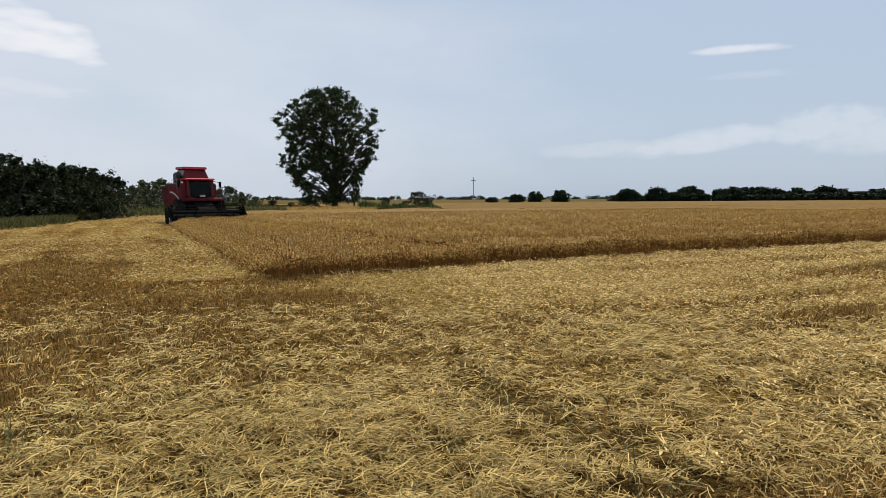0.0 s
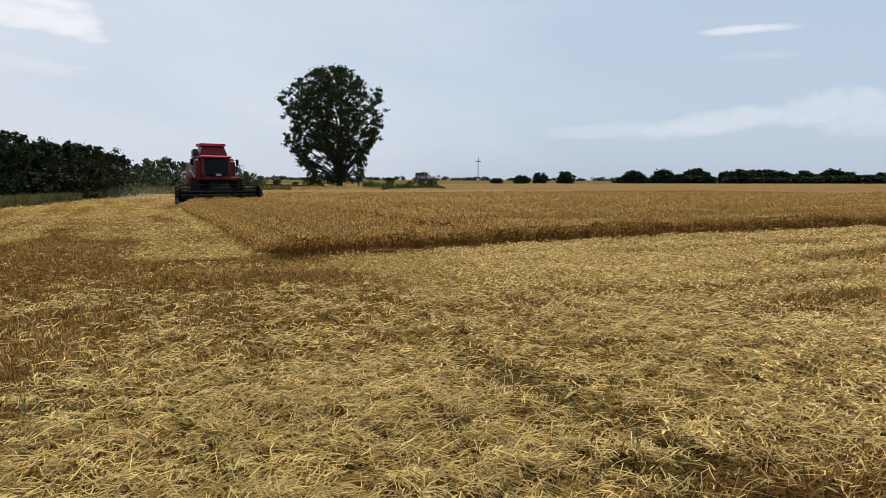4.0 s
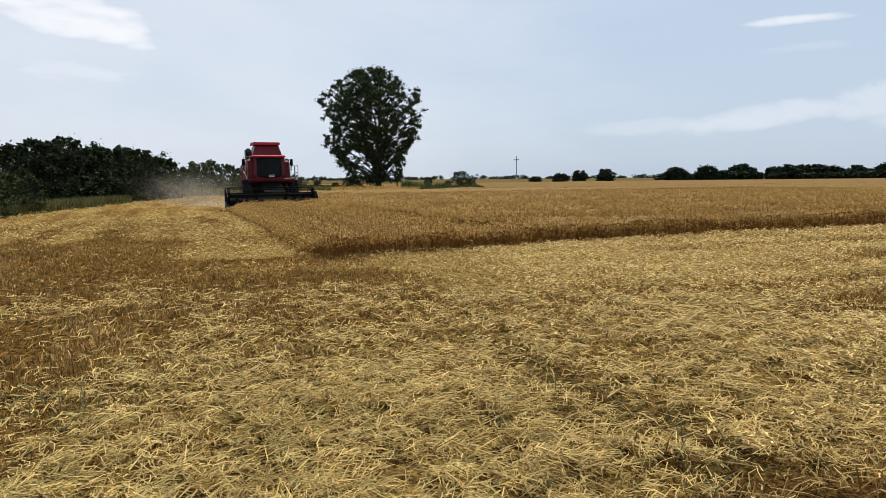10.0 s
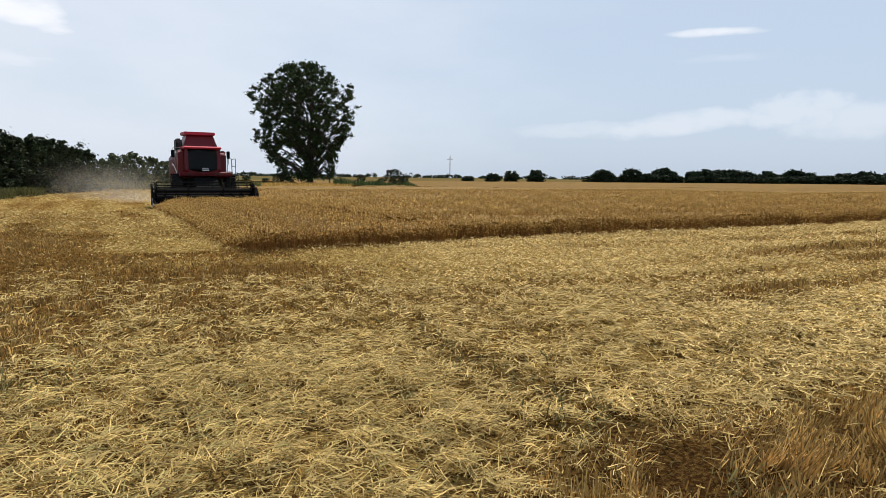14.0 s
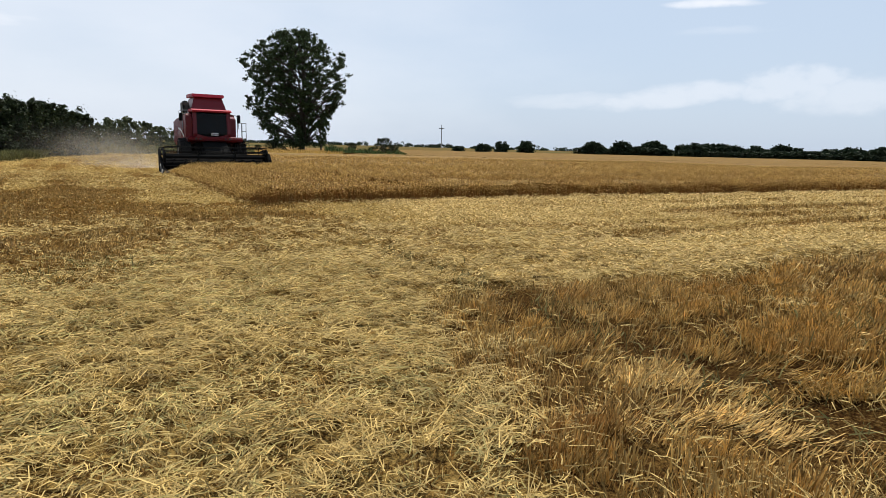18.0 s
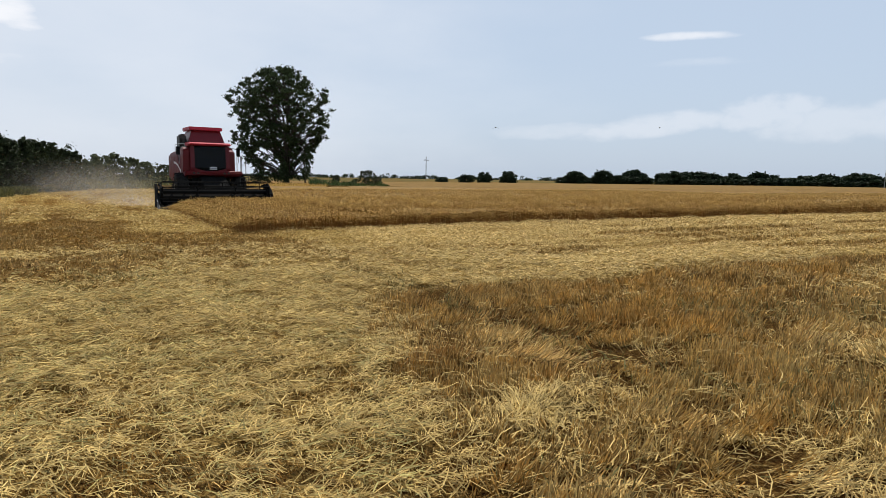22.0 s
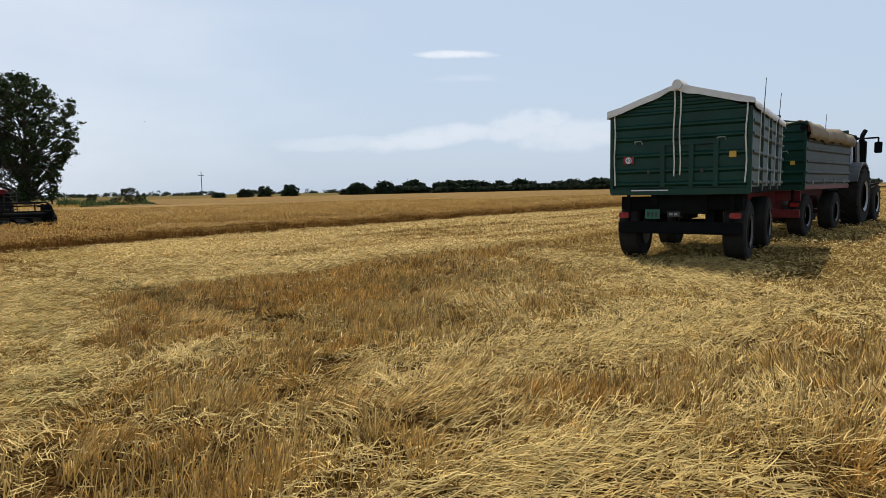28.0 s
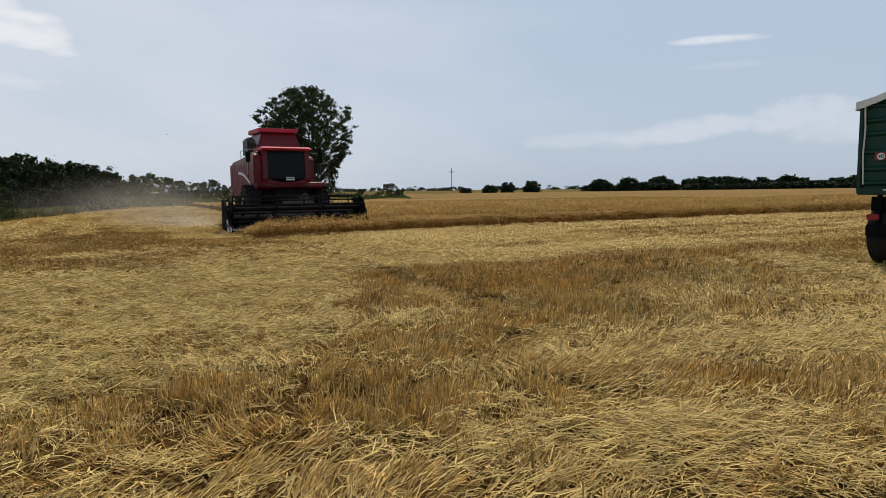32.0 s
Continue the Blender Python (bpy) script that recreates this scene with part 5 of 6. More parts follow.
        part("reel_spider", bm, M_BLACK, reel)
    # feeder house, axle and chassis
    part("feeder_house", prism(B(), [(-1.5, 0.25), (-1.5, 1.0), (-3.4, 1.72), (-3.6, 1.0)], BX - 0.62, BX + 0.62, 0.03), M_BLACK, c)
    bm = B()
    box(bm, BX - 1.1, BX + 1.1, -4.0, -3.5, 0.62, 1.05, 0.04)
    box(bm, BX - 0.95, BX + 0.95, -8.4, -3.3, 1.0, 1.5, 0.05)
    box(bm, BX - 1.05, BX + 1.05, -7.5, -7.2, 0.5, 0.75, 0.04)
    part("chassis", bm, M_BLACK, c)
    # body
    body = part("body", prism(B(), [(-3.75, 1.45), (-3.75, 2.86), (-4.2, 2.98), (-8.3, 2.85), (-8.9, 2.3), (-8.9, 1.7), (-8.2, 1.3)], BX - 1.28, BX + 1.34, 0.05), M_RED, c, "red sheet-metal body")
    for k in range(7):
        y = -4.4 - k * 0.62
        part("side_panel", box(B(), BX + 1.34, BX + 1.375, y - 0.56, y, 1.5, 2.72, 0.012), M_RED, body)
    bm = B()
    for k in range(9):
        a, b = k / 9, (k + 1) / 9
        f = lambda t: (-3.9 - 2.6 * t, 2.34 - 0.62 * (1 - t) ** 2 * 0.9 - 0.05 * t)
        (ya, za), (yb, zb) = f(a), f(b)
        q = [(ya, za - 0.06), (ya, za + 0.07), (yb, zb + 0.05), (yb, zb - 0.04)]
        prism(bm, q, BX + 1.37, BX + 1.385)
    part("stripe", bm, M_WHITE, body, "white swept stripe")
    box_bm = box(B(), BX + 0.98, BX + 1.33, -4.3, -3.7, 2.35, 2.98, 0.08)
    part("air_intake", box_bm, M_RED, body)
    # grain tank with flared hopper and lid
    tank = B()
    lo = [(BX - 1.02, -4.15, 2.9), (BX + 1.06, -4.15, 2.9), (BX + 1.06, -6.9, 2.9), (BX - 1.02, -6.9, 2.9)]
    hi = [(BX - 0.70, -4.55, 3.98), (BX + 0.72, -4.55, 3.98), (BX + 0.72, -6.7, 3.98), (BX - 0.70, -6.7, 3.98)]
    va, vb = [tank.verts.new(p) for p in lo], [tank.verts.new(p) for p in hi]
    for i in range(4):
        tank.faces.new((va[i], va[(i + 1) % 4], vb[(i + 1) % 4], vb[i]))
    tank.faces.new(vb)
    tank.faces.new(va[::-1])
    bmesh.ops.recalc_face_normals(tank, faces=tank.faces)
    bmesh.ops.bevel(tank, geom=list(tank.edges), offset=0.03, segments=2, affect="EDGES")
    t = part("grain_tank", tank, M_RED, c, "red grain tank with flared walls")
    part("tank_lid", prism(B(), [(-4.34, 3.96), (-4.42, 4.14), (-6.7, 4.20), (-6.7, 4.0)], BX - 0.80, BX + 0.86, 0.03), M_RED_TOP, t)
    part("engine_cover", box(B(), BX + 0.98, BX + 1.32, -5.6, -4.5, 2.95, 3.74, 0.08), M_DARK, t, "dark engine air screen")
    bm = B()
    for k in range(6):
        rod(bm, (BX + 0.98 + k * 0.06, -4.49, 3.1), (BX + 0.98 + k * 0.06, -4.49, 3.5), 0.012, 5)
    part("grille", bm, M_BLACK, t)
    # cab
    cx0, cx1 = BX - 0.78, BX + 0.98
    cab = part("cab", prism(B(), [(-3.0, 1.72), (-2.92, 2.0), (-3.05, 3.08), (-4.3, 3.12), (-4.3, 1.72)], cx0 + 0.12, cx1 - 0.12), M_BLACK, c, "dark cab interior shell")
    part("windscreen", prism(B(), [(-2.955, 1.86), (-2.895, 2.02), (-3.02, 3.06), (-3.045, 3.06)], cx0 + 0.14, cx1 - 0.14), M_GLASS, cab, "dark tinted windscreen")
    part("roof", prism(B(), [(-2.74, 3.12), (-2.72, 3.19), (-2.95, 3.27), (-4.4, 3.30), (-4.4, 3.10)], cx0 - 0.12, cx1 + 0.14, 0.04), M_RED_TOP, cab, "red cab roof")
    for x in (cx0 + 0.03, cx1 - 0.03):
        part("pillar", prism(B(), [(-2.98, 1.74), (-2.88, 2.0), (-3.0, 3.14), (-3.16, 3.14), (-3.2, 1.74)], x - 0.10, x + 0.10, 0.03), M_RED, cab)
    part("bumper", prism(B(), [(-2.80, 1.66), (-2.78, 1.80), (-2.95, 1.86), (-3.9, 1.86), (-3.9, 1.58), (-3.1, 1.56)], BX - 1.45, BX + 1.32, 0.04), M_RED, cab)
    # the windscreen's lower edge dips in the middle
    xs = np.linspace(cx0 + 0.12, cx1 - 0.12, 15)
    bm = B()
    for xa, xb in zip(xs[:-1], xs[1:]):
        za, zb = (1.84 + 0.20 * ((2 * (q - cx0) / (cx1 - cx0) - 1) ** 2) for q in (xa, xb))
        lo_a, lo_b, hi_a, hi_b = (xa, 1.80), (xb, 1.80), (xa, za), (xb, zb)
        ring = [[bm.verts.new((x, y, z)) for x, z in (lo_a, lo_b, hi_b, hi_a)] for y in (-2.86, -2.90)]
        bm.faces.new(ring[0])
        bm.faces.new(ring[1][::-1])
        for i in range(4):
            bm.faces.new((ring[0][i], ring[1][i], ring[1][(i + 1) % 4], ring[0][(i + 1) % 4]))
    bmesh.ops.remove_doubles(bm, verts=bm.verts, dist=0.001)
    bmesh.ops.recalc_face_normals(bm, faces=bm.faces)
    part("sill", bm, M_RED, cab, "red curved sill under the windscreen")
    bm = B()
    for k, z in enumerate((1.95, 2.03)):
        box(bm, BX - 0.20, BX + 0.16, -2.875, -2.855, z - 0.024, z + 0.024, 0.004)
    part("plate", bm, M_WHITE, cab, "pale plate with two bars")
    for x in (BX - 0.75, BX - 0.55, BX + 0.72, BX + 0.92):
        bm = B()
        rod(bm, (x, -2.82, 1.74), (x, -2.765, 1.74), 0.055, 12)
        part("headlight", bm, M_DARK, cab)
    # steering column seen dimly behind the glass
    bm = B()
    rod(bm, (BX - 0.13, -3.2, 1.9), (BX - 0.13, -3.35, 2.3), 0.03, 8)
    part("steering_column", bm, M_BLACK, cab)
    # mirrors
    for s, x in ((-1, cx0 - 0.02), (1, cx1 + 0.25)):
        bm = B()
        tube(bm, [(x, -2.9, 3.05), (x + s * 0.42, -2.7, 2.95), (x + s * 0.42, -2.7, 2.3)], 0.016, 6)
        arm = part("mirror_arm", bm, M_DARK, c)
        part("mirror", box(B(), x + s * 0.42 - 0.09, x + s * 0.42 + 0.09, -2.73, -2.67, 2.62, 3.02, 0.02), M_BLACK, arm)
    # ladder and platform rails on the driver's left
    px = BX - 1.15
    bm = B()
    box(bm, px - 0.55, px + 0.05, -4.2, -2.9, 1.66, 1.72, 0.01)
    deck = part("platform", bm, M_DARK, c, "dark access platform with rails")
    bm = B()
    tube(bm, [(px - 0.5, -2.95, 1.7), (px - 0.5, -2.95, 2.62), (px - 0.5, -4.1, 2.62), (px - 0.5, -4.1, 1.7)], 0.018, 6)
    tube(bm, [(px - 0.5, -2.95, 2.2), (px - 0.5, -4.1, 2.2)], 0.014, 6)
    tube(bm, [(px - 0.05, -2.92, 1.7), (px - 0.05, -2.92, 2.62), (px - 0.28, -2.9, 2.62), (px - 0.28, -2.9, 1.7)], 0.016, 6)
    part("rail", bm, M_DARK, deck)
    bm = B()
    for k in range(5):
        z = 0.5 + k * 0.26
        box(bm, px - 0.62, px - 0.2, -3.0 - 0.02, -2.85, z, z + 0.03)
    for x in (px - 0.63, px - 0.2):
        rod(bm, (x, -2.93, 0.45), (x, -2.93, 1.7), 0.02, 6)
    part("ladder", bm, M_DARK, deck)
    # rails along the other top edge
    bm = B()
    rx = BX + 1.40
    tube(bm, [(rx, -4.2, 2.2), (rx, -4.2, 3.22), (rx, -5.6, 3.22), (rx, -5.6, 2.9)], 0.016, 6)
    tube(bm, [(rx, -4.2, 2.92), (rx, -5.6, 2.92)], 0.013, 6)
    tube(bm, [(rx, -4.2, 3.22), (rx - 0.25, -4.0, 3.22), (rx - 0.25, -4.0, 2.9)], 0.016, 6)
    part("top_rail", bm, M_GREY, c)
    bm = B()
    rod(bm, (BX - 1.32, -5.2, 2.98), (BX - 1.42, -8.8, 2.86), 0.16, 12)
    part("unloading_auger", bm, M_RED, c, "red folded unloading auger")
    WHEELS.append((wheel(c, "front_wheel", BX + 1.42, -3.75, 0.86, 0.60, 0.42, M_GREY, 20, 1), BX + 1.42, -3.75, 0.86))
    WHEELS.append((wheel(c, "front_wheel", BX - 1.42, -3.75, 0.86, 0.60, 0.42, M_GREY, 20, -1), BX - 1.42, -3.75, 0.86))
    WHEELS.append((wheel(c, "rear_wheel", BX + 1.18, -7.35, 0.60, 0.42, 0.30, M_GREY, 16, 1), BX + 1.18, -7.35, 0.60))
    WHEELS.append((wheel(c, "rear_wheel", BX - 1.18, -7.35, 0.60, 0.42, 0.30, M_GREY, 16, -1), BX - 1.18, -7.35, 0.60))
    # closed ends of the reel and the red sheet beside the cab
    for s in (-1, 1):
        bm = B()
        rod(bm, (s * (HALF - 0.14), 0, 0), (s * (HALF - 0.08), 0, 0), 0.44 if s < 0 else 0.30, 8)
        part("reel_end", bm, M_BLACK, reel)
    part("front_panel", prism(B(), [(-3.16, 1.74), (-3.14, 2.9), (-3.3, 3.04), (-3.8, 3.04), (-3.8, 1.74)], cx1 + 0.06, BX + 1.37, 0.04), M_RED, body)
    REEL.append(reel)


WHEELS, REEL = [], []
build_combine()


def build_dust():
    """Dust and chaff hanging behind the machine: bowed thin veils, one behind the other, and specks of chaff."""
    rng = np.random.RandomState(150)
    made = []
    for k, (cx, cy, top, half, dens) in enumerate(((2.9, -6.0, 0.9, 1.2, 0.40), (3.5, -9.0, 1.2, 1.7, 0.38), (4.2, -12.4, 1.4, 2.2, 0.30), (4.9, -17.0, 1.5, 2.9, 0.21), (5.8, -23.0, 1.5, 3.8, 0.15), (7.0, -31.0, 1.4, 5.0, 0.12))):
        nx, nz = 33, 15
        gx, gz = np.meshgrid(np.linspace(-1, 1, nx), np.linspace(0, 1, nz))
        x, z = cx + gx.ravel() * half * 2.0, gz.ravel() * top * 1.9 + 0.03
        y = cy + 0.5 * half * np.sin(gx.ravel() * 2.1 + k) * 0.4 + 0.25 * np.sin(gz.ravel() * 5 + k)
        idx = np.arange(nx * nz).reshape(nz, nx)
        ob = sheet("dust_cloud", np.c_[x, y, z], np.stack([idx[:-1, :-1], idx[:-1, 1:], idx[1:, 1:], idx[1:, :-1]], -1).reshape(-1, 4), M_VEIL, smooth=True)
        side = gx.ravel() * 2.0
        d = dens * np.exp(-side ** 2 * 1.1) * np.exp(-(gz.ravel() * 1.9) ** 2 * 1.0) * smooth(1.0, 0.7, np.abs(gx.ravel())) * smooth(1.0, 0.7, gz.ravel())
        at = ob.data.attributes.new("thickness", "FLOAT", "POINT")
        at.data.foreach_set("value", d.astype(np.float32))
        made.append(tagged(ob, "pale dust drifting behind the combine", "dust", kind="stuff"))
    n = 5000
    p = np.c_[rng.normal(3.2, 1.6, n), np.minimum(rng.normal(-10, 4.0, n), -6.2), np.abs(rng.normal(0.3, 0.6, n)) + 0.02]
    a, b, s = rng.normal(0, 1, (n, 3)), rng.normal(0, 1, (n, 3)), rng.uniform(0.003, 0.008, (n, 1))
    ob = sheet("flying_chaff", np.stack([p, p + a * s, p + b * s], 1).reshape(-1, 3), np.arange(n)[:, None] * 3 + np.array([[0, 1, 2]]), M_DUST)
    made.append(tagged(ob, "pale chaff flying behind the combine", "chaff", kind="stuff"))
    return made


DUST = build_dust()


# ---- the grain trailers and the tractor; y forward, origin on the ground under the tailboard ----
def ribbed_wall(x0, x1, z0, z1, y, out, ribs, name, mat, parent, label):
    """A side board: a sheet with pressed horizontal ribs; out: the way that it faces along y."""
    prof = [(y + out * -0.04, z0), (y, z0)]
    for z in ribs:
        prof += [(y, z - 0.05), (y + out * 0.045, z - 0.012), (y + out * 0.045, z + 0.02), (y, z + 0.055)]
    prof += [(y, z1), (y + out * -0.04, z1)]
    return part(name, prism(B(), prof, x0, x1), mat, parent, label)


def side_wall(yl, yh, z0, z1, x, out, ribs, name, mat, parent, label=""):
    ob = ribbed_wall(-yh, -yl, z0, z1, 0, out, ribs, name, mat, parent, label)
    ob.matrix_basis = Matrix.Translation((x, 0, 0)) @ Matrix.Rotation(radians(-90), 4, "Z") @ Matrix.Identity(4)
    return ob


def trailer(name, label, m, length, wall, chassis, covered):
    t = tagged(new(name), label, "trailer", "grain trailers behind the tractor")
    t.matrix_basis = m
    W, Z0, Z1 = 1.25, 1.43, 2.84
    ribs = [1.51, 1.76, 2.06, 2.38, 2.61]
    top = Z1 if covered else Z1 + 0.25
    part("floor", box(B(), -W, W, 0, length, Z0 - 0.12, Z0, 0.01), chassis, t)
    rear = ribbed_wall(-W + 0.05, W - 0.05, Z0, top, 0.0, -1, ribs if covered else ribs + [2.86, 3.06], "tailboard", M_GREEN, t, "dark green ribbed steel tailboard")
    if covered:
        gable = B()
        prism(gable, [(-W + 0.05, Z1), (W - 0.05, Z1), (0.45, Z1 + 0.34), (0.0, Z1 + 0.42), (-0.45, Z1 + 0.34)], -0.0, 0.04)
        g = part("gable", gable, M_GREEN, t)
        g.matrix_basis = Matrix.Rotation(radians(90), 4, "Z") @ Matrix.Diagonal((1, -1, 1, 1))
        for z, half in ((Z1 + 0.02, 1.18), (Z1 + 0.15, 0.85), (Z1 + 0.28, 0.52)):
            part("gable_rib", prism(B(), [(0.0, z - 0.035), (-0.03, z - 0.01), (-0.03, z + 0.02), (0.0, z + 0.045)], -half, half), M_GREEN, g).matrix_basis = g.matrix_basis.inverted()
    else:
        # the raised rear board rises to a low point, braced by two bars
        gable = part("gable", prism(B(), [(-W + 0.05, top - 0.004), (W - 0.05, top - 0.004), (0.0, top + 0.2)], 0.0, 0.04), M_GREEN, t)
        gable.matrix_basis = Matrix.Rotation(radians(90), 4, "Z") @ Matrix.Diagonal((1, -1, 1, 1))
    bm = B()
    for x in (-0.27, 0.25, 0.68):
        box(bm, x - 0.045, x + 0.045, -0.058, -0.005, Z0 + 0.02, Z0 + 0.82, 0.01)
    box(bm, -0.32, 0.73, -0.062, -0.006, Z0 + 0.80, Z0 + 0.85, 0.008)
    box(bm, -W - 0.02, W + 0.02, -0.06, 0.0, Z0 - 0.13, Z0 - 0.01, 0.01)
    part("frame", bm, M_GREEN, rear)
    for s in (-1, 1):
        bm = B()
        box(bm, s * W - 0.045, s * W + 0.025, -0.045, 0.06, Z0 - 0.1, top + 0.02, 0.012)
        part("corner_post", bm, M_GREEN, t)
        side_wall(0.06, length - 0.06, Z0, Z1, s * W, s, ribs, "side_board", wall, t, "weathered ribbed side board")
        for k in range(1, 4) if covered else ():
            y = length * k / 4
            part("side_post", box(B(), s * W - 0.03 + s * 0.02, s * W + 0.03 + s * 0.02, y - 0.05, y + 0.05, Z0 - 0.08, Z1, 0.008), wall, t)
    part("headboard", box(B(), -W + 0.05, W - 0.05, length - 0.06, length, Z0, Z1 + 0.3, 0.01), M_GREEN, t)
    # handles, signs, lamps
    for x in (-0.80, 0.70):
        bm = B()
        tube(bm, [(x, -0.02, Z0 + 0.86), (x, -0.08, Z0 + 0.90), (x + 0.13, -0.08, Z0 + 0.91), (x + 0.14, -0.02, Z0 + 0.85)], 0.012, 6)
        part("handle", bm, M_GREY, rear)
    for x in (-0.53, 0.44):
        bm = B()
        box(bm, x - 0.03, x + 0.03, -0.06, -0.03, Z0 + 0.28, Z0 + 0.36, 0.006)
        part("latch", bm, M_DARK, rear)
    if covered:
        sign = part("speed_sign", box(B(), -1.02, -0.82, -0.046, -0.036, Z0 + 0.48, Z0 + 0.62, 0.003), M_LAMP_RED, rear, "red square with a white disc reading 40")
        bm = B()
        bmesh.ops.create_cone(bm, cap_ends=True, segments=20, radius1=0.062, radius2=0.062, depth=0.006, matrix=Matrix.Translation((-0.92, -0.05, Z0 + 0.55)) @ Matrix.Rotation(radians(90), 4, "X"))
        part("disc", bm, M_WHITE, sign)
        cu = bpy.data.curves.new("number", "FONT")
        cu.body, cu.size, cu.align_x, cu.extrude = "40", 0.10, "CENTER", 0.001
        tmp = new("number", cu)
        me = bpy.data.meshes.new_from_object(tmp.evaluated_get(bpy.context.evaluated_depsgraph_get()))
        bpy.data.objects.remove(tmp)
        me.materials.clear()
        me.materials.append(M_BLACK)
        num = new("number", me)
        num.parent = sign
        num.matrix_basis = pose(-0.92, -0.056, Z0 + 0.515, 90)
    part("sign", box(B(), 0.90, 1.02, -0.046, -0.036, Z0 + 0.54, Z0 + 0.65, 0.003), M_YELLOW, rear, "small ochre rectangular sign")
    # chassis and axles
    bm = B()
    for s in (-1, 1):
        box(bm, s * 0.46 - 0.06, s * 0.46 + 0.06, 0.1, length - 0.1, Z0 - 0.36, Z0 - 0.12, 0.01)
    box(bm, -0.52, 0.52, 0.15, 0.27, Z0 - 0.5, Z0 - 0.12, 0.01)
    box(bm, -1.12, 1.12, 0.16, 0.24, Z0 - 0.42, Z0 - 0.16, 0.01)
    frame_ = part("chassis", bm, chassis, t)
    part("rear_beam", box(B(), -1.14, 1.14, 0.02, 0.14, 0.55, 0.78, 0.02), M_BLACK if covered else chassis, frame_)
    for x in (-0.95, 0.95):
        part("bracket", box(B(), x - 0.03, x + 0.03, 0.05, 0.12, 0.7, Z0 - 0.12), M_BLACK, frame_)
    for s in (-1, 1):
        lamp = part("tail_lamp", box(B(), s * 1.02 - 0.10, s * 1.02 + 0.10, -0.01, 0.06, 0.85, 0.96, 0.015), M_LAMP_RED, frame_, "red tail lamp")
        lamp.matrix_basis = pose(0, 0, 0)
    part("number_plate", box(B(), -0.60, -0.32, 0.0, 0.012, 0.84, 1.02, 0.003), M_PLATE, frame_, "green number plate")
    bars = B()
    for k in range(3):
        box(bars, -0.56 + k * 0.075, -0.51 + k * 0.075, -0.006, 0.0, 0.88, 0.98)
    part("plate_bars", bars, M_DARK, frame_)
    small = part("maker_plate", box(B(), -0.18, 0.06, 0.0, 0.012, 0.88, 0.98, 0.003), M_DARK, frame_)
    bars = B()
    for k in range(2):
        box(bars, -0.14 + k * 0.09, -0.08 + k * 0.09, -0.006, 0.0, 0.91, 0.95)
    part("plate_bars", bars, M_GREY, small)
    if covered:
        bars = B()
        for k in range(9):
            if k == 3:
                continue
            box(bars, -0.26 + k * 0.066, -0.212 + k * 0.066, 0.152, 0.158, Z0 - 0.235, Z0 - 0.205)
        part("lettering_bars", bars, M_WHITE, frame_)
        part("white_edge", box(B(), -0.86, -0.16, -0.068, -0.061, Z0 - 0.05, Z0 - 0.03), M_WHITE, frame_)
    for s in (-1, 1):
        for y in (0.70, 3.6) if covered else (0.70, 3.9):
            wheel(t, "trailer_wheel", s * 0.98, y, 0.60, 0.44, 0.31, M_RIM, 0, s)
    for y in (0.70, 3.6) if covered else (0.70, 3.9):
        bm = B()
        rod(bm, (-0.9, y, 0.60), (0.9, y, 0.60), 0.07, 10)
        box(bm, -0.62, -0.46, y - 0.45, y + 0.45, 0.68, 1.08, 0.01)
        box(bm, 0.46, 0.62, y - 0.45, y + 0.45, 0.68, 1.08, 0.01)
        part("axle", bm, chassis, t)
    bm = B()
    tube(bm, [(-0.45, length - 0.1, 0.95), (0, length + 1.3, 0.70)], 0.05, 8)
    tube(bm, [(0.45, length - 0.1, 0.95), (0, length + 1.3, 0.70)], 0.05, 8)
    part("drawbar", bm, chassis, t)
    if covered:
        # tarpaulin: gabled, sagging between its hoops
        rows, cols = 25, 13
        prof = [(-1.36, Z1 - 0.03), (-1.34, Z1 + 0.09), (-1.05, Z1 + 0.16), (-0.7, Z1 + 0.28), (-0.35, Z1 + 0.39), (-0.16, Z1 + 0.46), (0.0, Z1 + 0.50), (0.16, Z1 + 0.46), (0.35, Z1 + 0.40), (0.7, Z1 + 0.30), (1.05, Z1 + 0.20), (1.30, Z1 + 0.13), (1.32, Z1 - 0.02)]
        vs, fs = [], []
        rr = np.random.RandomState(160)
        for r in range(rows):
            y = -0.08 + (length + 0.12) * r / (rows - 1)
            sag = -0.05 * abs(math.sin(r / (rows - 1) * math.pi * 5))
            for x, z in prof:
                vs.append((x + rr.uniform(-0.012, 0.012), y, z + (sag if abs(x) < 1.2 else 0) + rr.uniform(-0.012, 0.012)))
        for r in range(rows - 1):
            for k in range(cols - 1):
                a = r * cols + k
                fs.append((a, a + 1, a + cols + 1, a + cols))
        tp = sheet("tarpaulin", vs, fs, M_TARP, t, True)
        sol = tp.modifiers.new("thick", "SOLIDIFY")
        sol.thickness = 0.015
        tagged(tp, "white creased tarpaulin roof")
        hem = B()
        for (xa, za), (xb, zb) in zip(prof[1:-2], prof[2:-1]):
            da, db = 0.10 + 0.035 * math.sin(xa * 9), 0.10 + 0.035 * math.sin(xb * 9)
            prism(hem, [(xa, za - da), (xb, zb - db), (xb, zb + 0.02), (xa, za + 0.02)], 0, 0.03)
        bmesh.ops.remove_doubles(hem, verts=hem.verts, dist=0.002)
        h = part("hem", hem, M_TARP, t)
        h.matrix_basis = Matrix.Translation((0, -0.10, 0)) @ Matrix.Rotation(radians(90), 4, "Z") @ Matrix.Diagonal((1, -1, 1, 1))
        bm = B()
        rod(bm, (0, -0.16, Z1 + 0.50), (0, 0.3, Z1 + 0.53), 0.09, 10)
        part("rolled_flap", bm, M_TARP, t)
